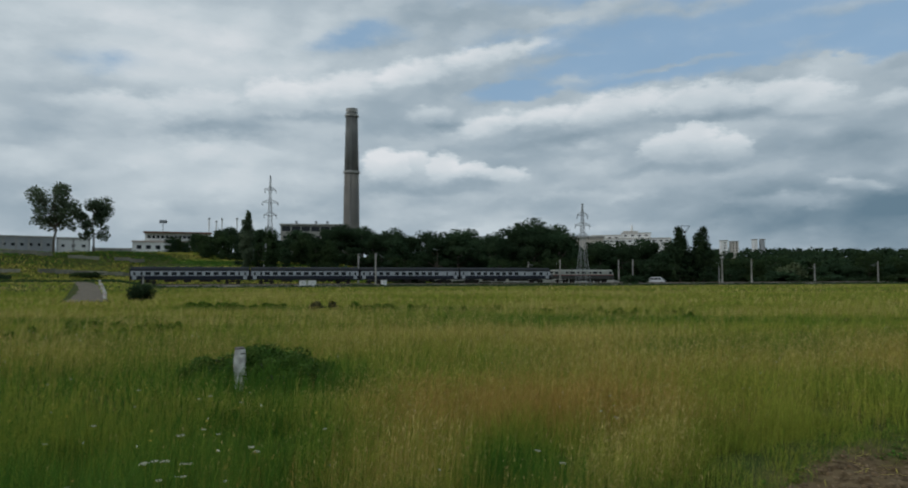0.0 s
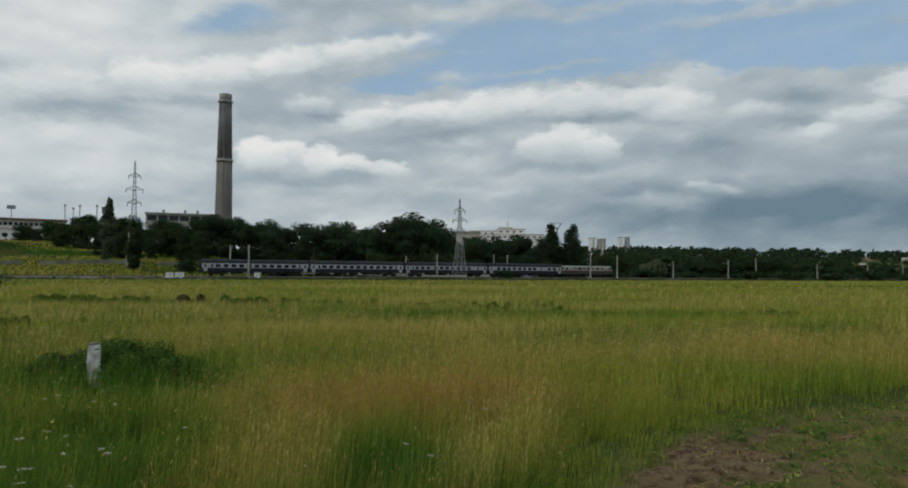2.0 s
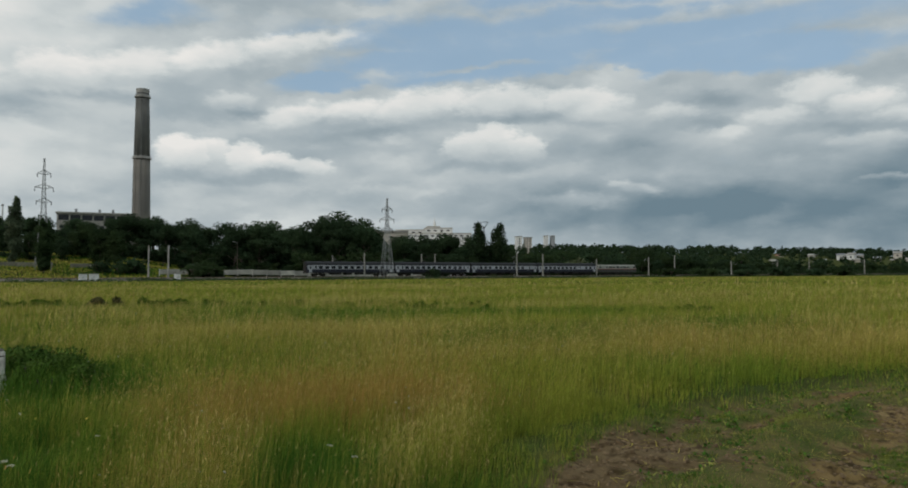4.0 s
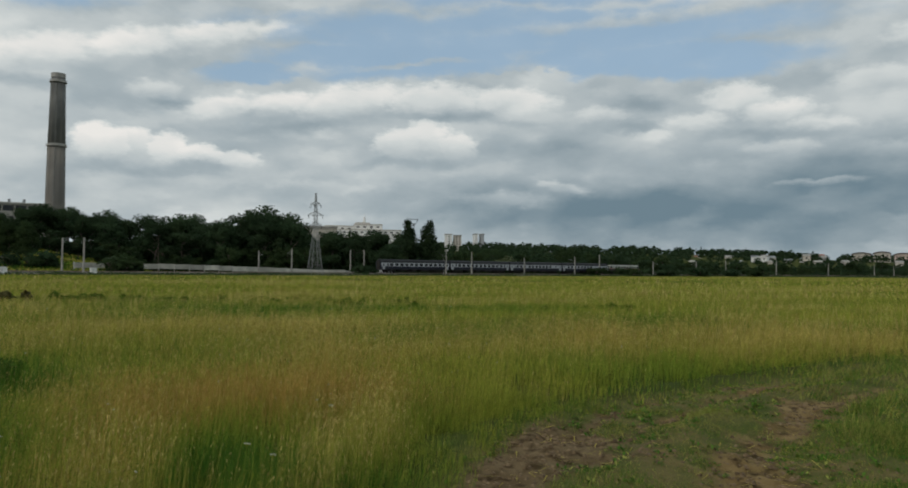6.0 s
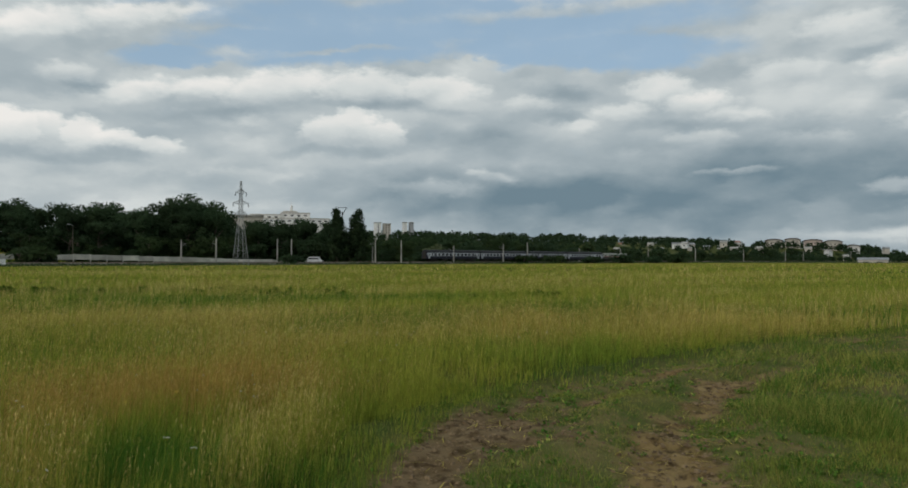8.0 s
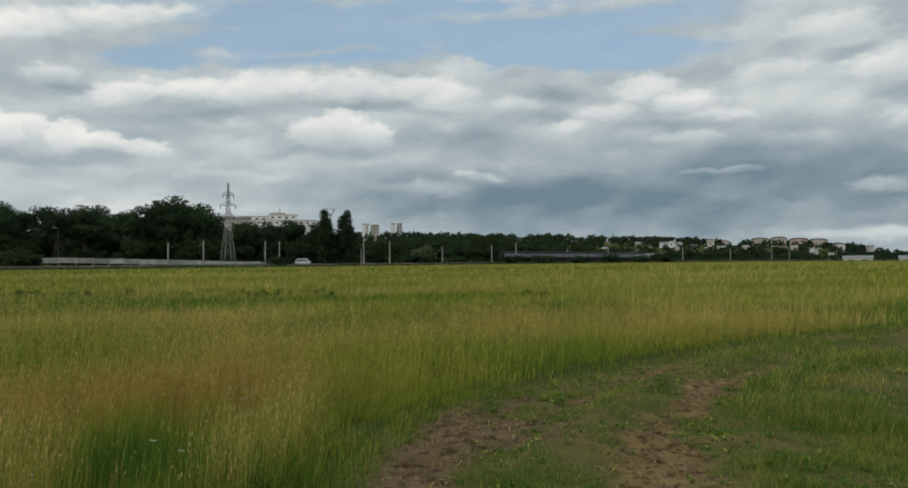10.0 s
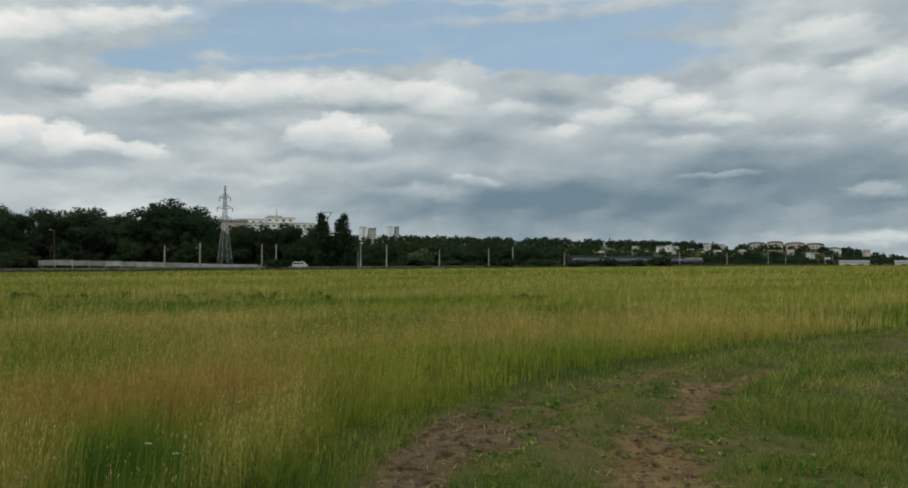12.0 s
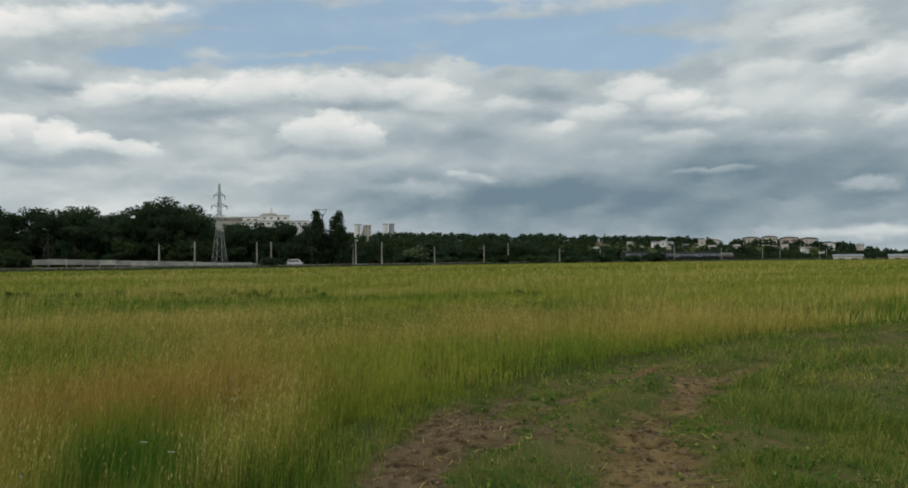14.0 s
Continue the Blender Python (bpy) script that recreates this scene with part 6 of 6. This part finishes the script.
def litter():
    """Clods, pebbles and dead stalks on the bare earth."""
    rng = np.random.default_rng(23)
    x, y = scatter(3.4, 13.0, 420, rng, 8.0, 60.0)
    keep = soil(x, y) > rng.uniform(0.05, 0.9, len(x))
    x, y = x[keep], y[keep]
    z = terrain(x, y)
    cube = np.array([(-1, -1, 0), (1, -1, 0), (1, 1, 0), (-1, 1, 0), (-0.6, -0.5, 1), (0.5, -0.6, 1), (0.6, 0.5, 1), (-0.5, 0.6, 1)], float)
    faces = np.array([(0, 1, 5, 4), (1, 2, 6, 5), (2, 3, 7, 6), (3, 0, 4, 7), (4, 5, 6, 7)])
    n = len(x)
    s = 0.004 + 0.016 * rng.random(n) ** 3
    a = rng.uniform(0, math.tau, n)
    v = cube[None] * (s[:, None] * rng.uniform(0.7, 1.4, (n, 3)))[:, None, :] + rng.normal(0, 0.002, (n, 8, 3))
    c, q = np.cos(a)[:, None], np.sin(a)[:, None]
    v = np.stack([v[..., 0] * c - v[..., 1] * q, v[..., 0] * q + v[..., 1] * c, v[..., 2] - 0.003], 2) + np.stack([x, y, z], 1)[:, None, :]
    co = v[:, faces].reshape(-1, 3)
    me = quad_mesh("soil_clods", co)
    me.materials.append(mat("dry_clods", (0.20, 0.14, 0.075), (0.12, 0.08, 0.04), 6.0, 0.95, island=0.35))
    tagged(new("soil_clods", me), "small brown clods and pebbles on the bare track", "clods", kind="stuff")
    x, y = scatter(3.6, 12.0, 22, rng, 8.0, 60.0)
    keep = soil(x, y) > 0.1
    x, y = x[keep], y[keep]
    z = terrain(x, y) + 0.012
    a, l, w = rng.uniform(0, math.tau, len(x)), rng.uniform(0.02, 0.09, len(x)), rng.uniform(0.002, 0.004, len(x))
    ux, uy = np.cos(a) * l, np.sin(a) * l
    px, py = -np.sin(a) * w, np.cos(a) * w
    co = np.stack([np.stack([x - ux + px, y - uy + py, z], 1), np.stack([x - ux - px, y - uy - py, z], 1),
                   np.stack([x + ux - px, y + uy - py, z + 0.02], 1), np.stack([x + ux + px, y + uy + py, z + 0.02], 1)], 1).reshape(-1, 3)
    me = quad_mesh("dead_stalks", co)
    me.materials.append(M_STRAW)
    tagged(new("dead_stalks", me), "scattered dry straw stalks lying on the track", "stalks", kind="stuff")


litter()


def umbel(seed):
    """A wild umbel flower: stem, rays and a flat white head of florets."""
    rng = random.Random(seed)
    h = rng.uniform(0.58, 0.78)
    f = thing("umbel_flower", pose(0, 0, 0), "white flat-headed wild umbel flower on a thin green stem", "flower", "white umbels")
    bm = bmesh.new()
    bar(bm, (0, 0, -0.05), (0.01, 0.0, h - 0.05), 0.003, 5)
    part("stem", bm, M_GREEN, f)
    bm, br = bmesh.new(), bmesh.new()
    for i in range(22):
        a, r = rng.uniform(0, math.tau), 0.036 * math.sqrt(rng.random())
        p = (0.01 + math.cos(a) * r, math.sin(a) * r, h - 4 * r * r + rng.uniform(-0.003, 0.003))
        bmesh.ops.create_icosphere(bm, subdivisions=1, radius=rng.uniform(0.005, 0.008), matrix=Matrix.Translation(p) @ Matrix.Diagonal((1, 1, 0.5, 1)))
        bar(br, (0.01, 0, h - 0.05), p, 0.0012, 3)
    part("rays", br, M_GREEN, f)
    part("flower_head", bm, M_PETAL, f, "white cluster of florets")
    return f


def flowers():
    rng = random.Random(8)
    kinds = [umbel(i) for i in range(4)]
    spots = []
    for cx, cy, r, n in ((-2.0, 4.5, 0.42, 13), (-2.05, 4.1, 0.3, 6), (-1.6, 4.9, 0.3, 5), (-3.3, 5.9, 0.4, 3), (-1.2, 6.0, 0.9, 4), (-2.6, 7.2, 1.0, 4), (0.6, 5.0, 0.25, 2), (-0.6, 4.3, 0.3, 3)):
        for _ in range(n):
            spots.append((cx + rng.gauss(0, r * 0.6), cy + rng.gauss(0, r * 0.6)))
    for i, (x, y) in enumerate(spots):
        m = pose(x, y, ground_z(x, y), rng.uniform(-6, 6), rng.uniform(-6, 6), rng.uniform(0, 360)) @ Matrix.Scale(rng.uniform(0.62, 0.85), 4)
        if i < len(kinds):
            kinds[i].matrix_basis = m
        else:
            copy_thing(kinds[i % len(kinds)], m)
    # small daisies and yellow heads dotted through the grass
    g = np.random.default_rng(5)
    for name, material, dens, label in (("meadow_daisies", M_PETAL, 1.1, "tiny pale daisy heads dotted through the grass"), ("yellow_flowers", M_YELLOW, 1.6, "tiny yellow flower heads dotted through the grass")):
        x, y = scatter(3.6, 22.0, dens, g)
        keep = (from_edge(x, y) < -0.2) & (fbm(x * 0.3, y * 0.3, 91, 3) > 0.42)
        x, y = x[keep], y[keep]
        n = len(x)
        c = np.stack([x, y, terrain(x, y) + g.uniform(0.36, 0.56, n)], 1)
        s = g.uniform(0.005, 0.010, n)[:, None]
        t = g.normal(0, 0.35, (n, 2))
        u = np.stack([np.ones(n), np.zeros(n), t[:, 0]], 1) * s
        v = np.stack([np.zeros(n), np.ones(n), t[:, 1]], 1) * s
        w = np.stack([np.zeros(n), np.zeros(n), np.ones(n)], 1) * s * 0.7
        co = np.concatenate([np.stack([c - u - v, c + u - v, c + w, c + w * 0.98 - u * 0.1], 1), np.stack([c + u - v, c + u + v, c + w, c + w * 0.98 + u * 0.1], 1),
                             np.stack([c + u + v, c - u + v, c + w, c + w * 0.98 + v * 0.1], 1), np.stack([c - u + v, c - u - v, c + w, c + w * 0.98 - v * 0.1], 1)], 0).reshape(-1, 3)
        me = quad_mesh(name, co)
        me.materials.append(material)
        tagged(new(name, me), label, "flowers", kind="stuff")


flowers()


def marker_post():
    x, y, _ = polar(-16.07, 11.2)
    p = thing("marker_post", pose(x, y, ground_z(x, y), 1.5, -2.5, 18), "weathered white-painted concrete marker post in tall grass", "marker post")
    bm = bmesh.new()
    box(bm, -0.085, 0.085, -0.085, 0.085, -0.2, 0.60, bevel=0.018)
    bmesh.ops.subdivide_edges(bm, edges=[e for e in bm.edges if abs(e.verts[0].co.z - e.verts[1].co.z) > 0.3], cuts=6)
    for v in bm.verts:
        k = 1.0 - 0.10 * smooth(0.3, 0.6, v.co.z) + 0.05 * math.sin(v.co.z * 23 + v.co.x * 30)
        v.co.x, v.co.y = v.co.x * k + 0.008 * math.sin(v.co.z * 14), v.co.y * k
    part("shaft", bm, M_POSTPAINT, p)
    part("cap", boxed(-0.066, 0.07, -0.066, 0.066, 0.597, 0.625, bevel=0.01), M_POSTTOP, p, "dark worn cap")
    part("notch", boxed(0.0, 0.074, -0.082, -0.04, 0.525, 0.555, bevel=0.006), M_POSTTOP, p, "dark chipped notch below the cap")


marker_post()


def weeds():
    """Dark weed clumps that stand out of the meadow."""
    rng = random.Random(12)
    brown = mat("dock_leaves", (0.085, 0.075, 0.025), (0.06, 0.08, 0.022), 0.8, 0.6, island=0.4, translucent=0.25)
    M_WEED = mat("weed_leaves", (0.09, 0.16, 0.022), (0.13, 0.20, 0.03), 1.5, 0.65, spec=0.03, island=0.4, translucent=0.5)
    for i, (a, dist, w, h, leaf) in enumerate(((-10.1, 38, 1.1, 0.85, brown), (-7.0, 37, 1.1, 0.72, None), (-5.7, 36.5, 0.9, 0.68, None), (-13.6, 40, 0.8, 0.6, None), (-19.2, 43, 2.2, 0.66, None), (-17.4, 41, 1.8, 0.6, None),
                                              (-16.2, 39, 1.2, 0.6, None), (13.2, 33, 3.0, 0.42, None), (14.8, 33, 3.0, 0.42, None), (8.0, 36, 3.0, 0.42, None), (2.5, 36, 3.0, 0.42, None), (-2.4, 38, 1.2, 0.5, None),
                                              (-26, 26, 2.2, 0.5, None), (-29, 22, 2.4, 0.48, None), (-22.5, 24, 2.0, 0.48, None), (31, 30, 3.0, 0.4, None))):
        b = bush(w * 2.2, h * 0.62, 100 + i, "low dark weed clump standing in the meadow", leaf or M_WEED, 1000, 0.11, "weed_clump")
        b["category"], b["group"] = "weeds", "weed clumps"
        stand(b, a, dist, turn=rng.uniform(0, 360))

    M_NETTLE = mat("nettle_leaves", (0.055, 0.115, 0.02), (0.085, 0.145, 0.028), 2.0, 0.65, spec=0.05, island=0.45, translucent=0.25)
    for a, dist, w, h in ((-13.9, 11.6, 1.7, 0.62), (-12.0, 11.7, 1.6, 0.52), (-17.8, 12.0, 1.4, 0.5), (-15.4, 12.4, 1.8, 0.56), (-13.2, 10.9, 1.6, 0.48)):
        tuft = bush(w, h, 140 + int(a), "soft dark green nettle clump beside the marker post", M_NETTLE, 7000, 0.022, "nettle_clump")
        stand(tuft, a, dist)


weeds()


def verge():
    """The unbroken strip of rank weeds between meadow and ballast, and rough growth on the slope beyond."""
    rng = np.random.default_rng(41)
    n = 26000
    s = rng.uniform(-120, 620, n)
    off = rng.uniform(-11.5, -6.0, n)
    p = np.stack([along_rail(v, o)[:2] for v, o in zip(s, off)])
    keep = fbm(s * 0.09, off * 0.3, 12, 3) > 0.33
    p, s, off = p[keep], s[keep], off[keep]
    h = 0.15 + 0.75 * (fbm(s * 0.16, off * 0.2, 13, 3)) * rng.random(len(s))
    s2 = rng.uniform(-150, 70, 12000)
    o2 = rng.uniform(10, 90, 12000)
    p2 = np.stack([along_rail(v, o)[:2] for v, o in zip(s2, o2)])
    k2 = fbm(s2 * 0.06, o2 * 0.12, 14, 3) > 0.55
    p, h = np.concatenate([p, p2[k2]]), np.concatenate([h, 0.2 + 0.9 * rng.random(k2.sum()) ** 2])
    c = np.stack([p[:, 0], p[:, 1], terrain(p[:, 0], p[:, 1]) + h], 1)
    u = rng.normal(size=c.shape)
    u /= np.linalg.norm(u, axis=1)[:, None]
    w = np.cross(u, rng.normal(size=c.shape))
    w /= np.linalg.norm(w, axis=1)[:, None]
    k = rng.uniform(0.12, 0.3, len(c))[:, None]
    co = np.stack([c - u * k, c + w * k * 0.6, c + u * k, c - w * k * 0.6], 1).reshape(-1, 3)
    me = quad_mesh("rank_weeds", co)
    me.materials.append(M_LEAF_LIGHT)
    tagged(new("rank_weeds", me), "strip of rank dark weeds along the foot of the ballast", "weeds", kind="stuff")


verge()


def side_road():
    """A gravel lane that climbs to the level crossing."""
    bm = bmesh.new()
    rows = []
    for i in range(60):
        r = 62 + i * 2.2
        w = 1.45 + 0.08 * math.sin(i * 0.83)
        a = -26.6 + 0.35 * math.sin(i * 0.09)
        x, y, _ = polar(a, r)
        ux, uy = math.cos(radians(a)), -math.sin(radians(a))
        rows.append([bm.verts.new((x + ux * q * w, y + uy * q * w, ground_z(x + ux * q * w, y + uy * q * w) + 0.06 * (1 - abs(q)) + 0.02)) for q in (-1, -0.5, 0, 0.5, 1)])
    for p, q in zip(rows, rows[1:]):
        for k in range(4):
            bm.faces.new((p[k], p[k + 1], q[k + 1], q[k]))
    lane = part("gravel_lane", bm, mat("lane_gravel", (0.155, 0.12, 0.08), (0.095, 0.08, 0.05), 0.8, 0.95, bump=0.4), None)
    tagged(lane, "pale gravel lane leading up to the level crossing", "lane", kind="structure")
    for r, h in ((72, 0.7), (80, 0.75), (92, 0.8), (108, 0.85), (130, 0.9)):
        x, y, _ = polar(-25.35 - (r - 72) * 0.006, r)
        s = thing("bollard", pose(x, y, ground_z(x, y)), "short white-painted roadside bollard by the lane", "bollard", "lane bollards")
        part("shaft", boxed(-0.12, 0.12, -0.1, 0.1, -0.2, h, bevel=0.03), M_POSTPAINT, s)
        part("band", boxed(-0.125, 0.125, -0.105, 0.105, h * 0.45, h * 0.65), M_PINK, s, "faded reddish band")


side_road()


def motions():
    """The train runs along the line at a steady pace."""
    for ob, at in TRAIN:
        rows = []
        for t, s in ((0, 0.0), (1.5, 34.1), (3.0, 68.8), (5.5, 125.6), (7.5, 172.6), (10.5, 242.2), (12.5, 289.4), (14.0, 325.5)):
            rows.append((t, pose(*along_rail(s + at, 0, RAIL_Z), 0, 0, RAIL_TURN)))
        walk(ob, rows)


motions()
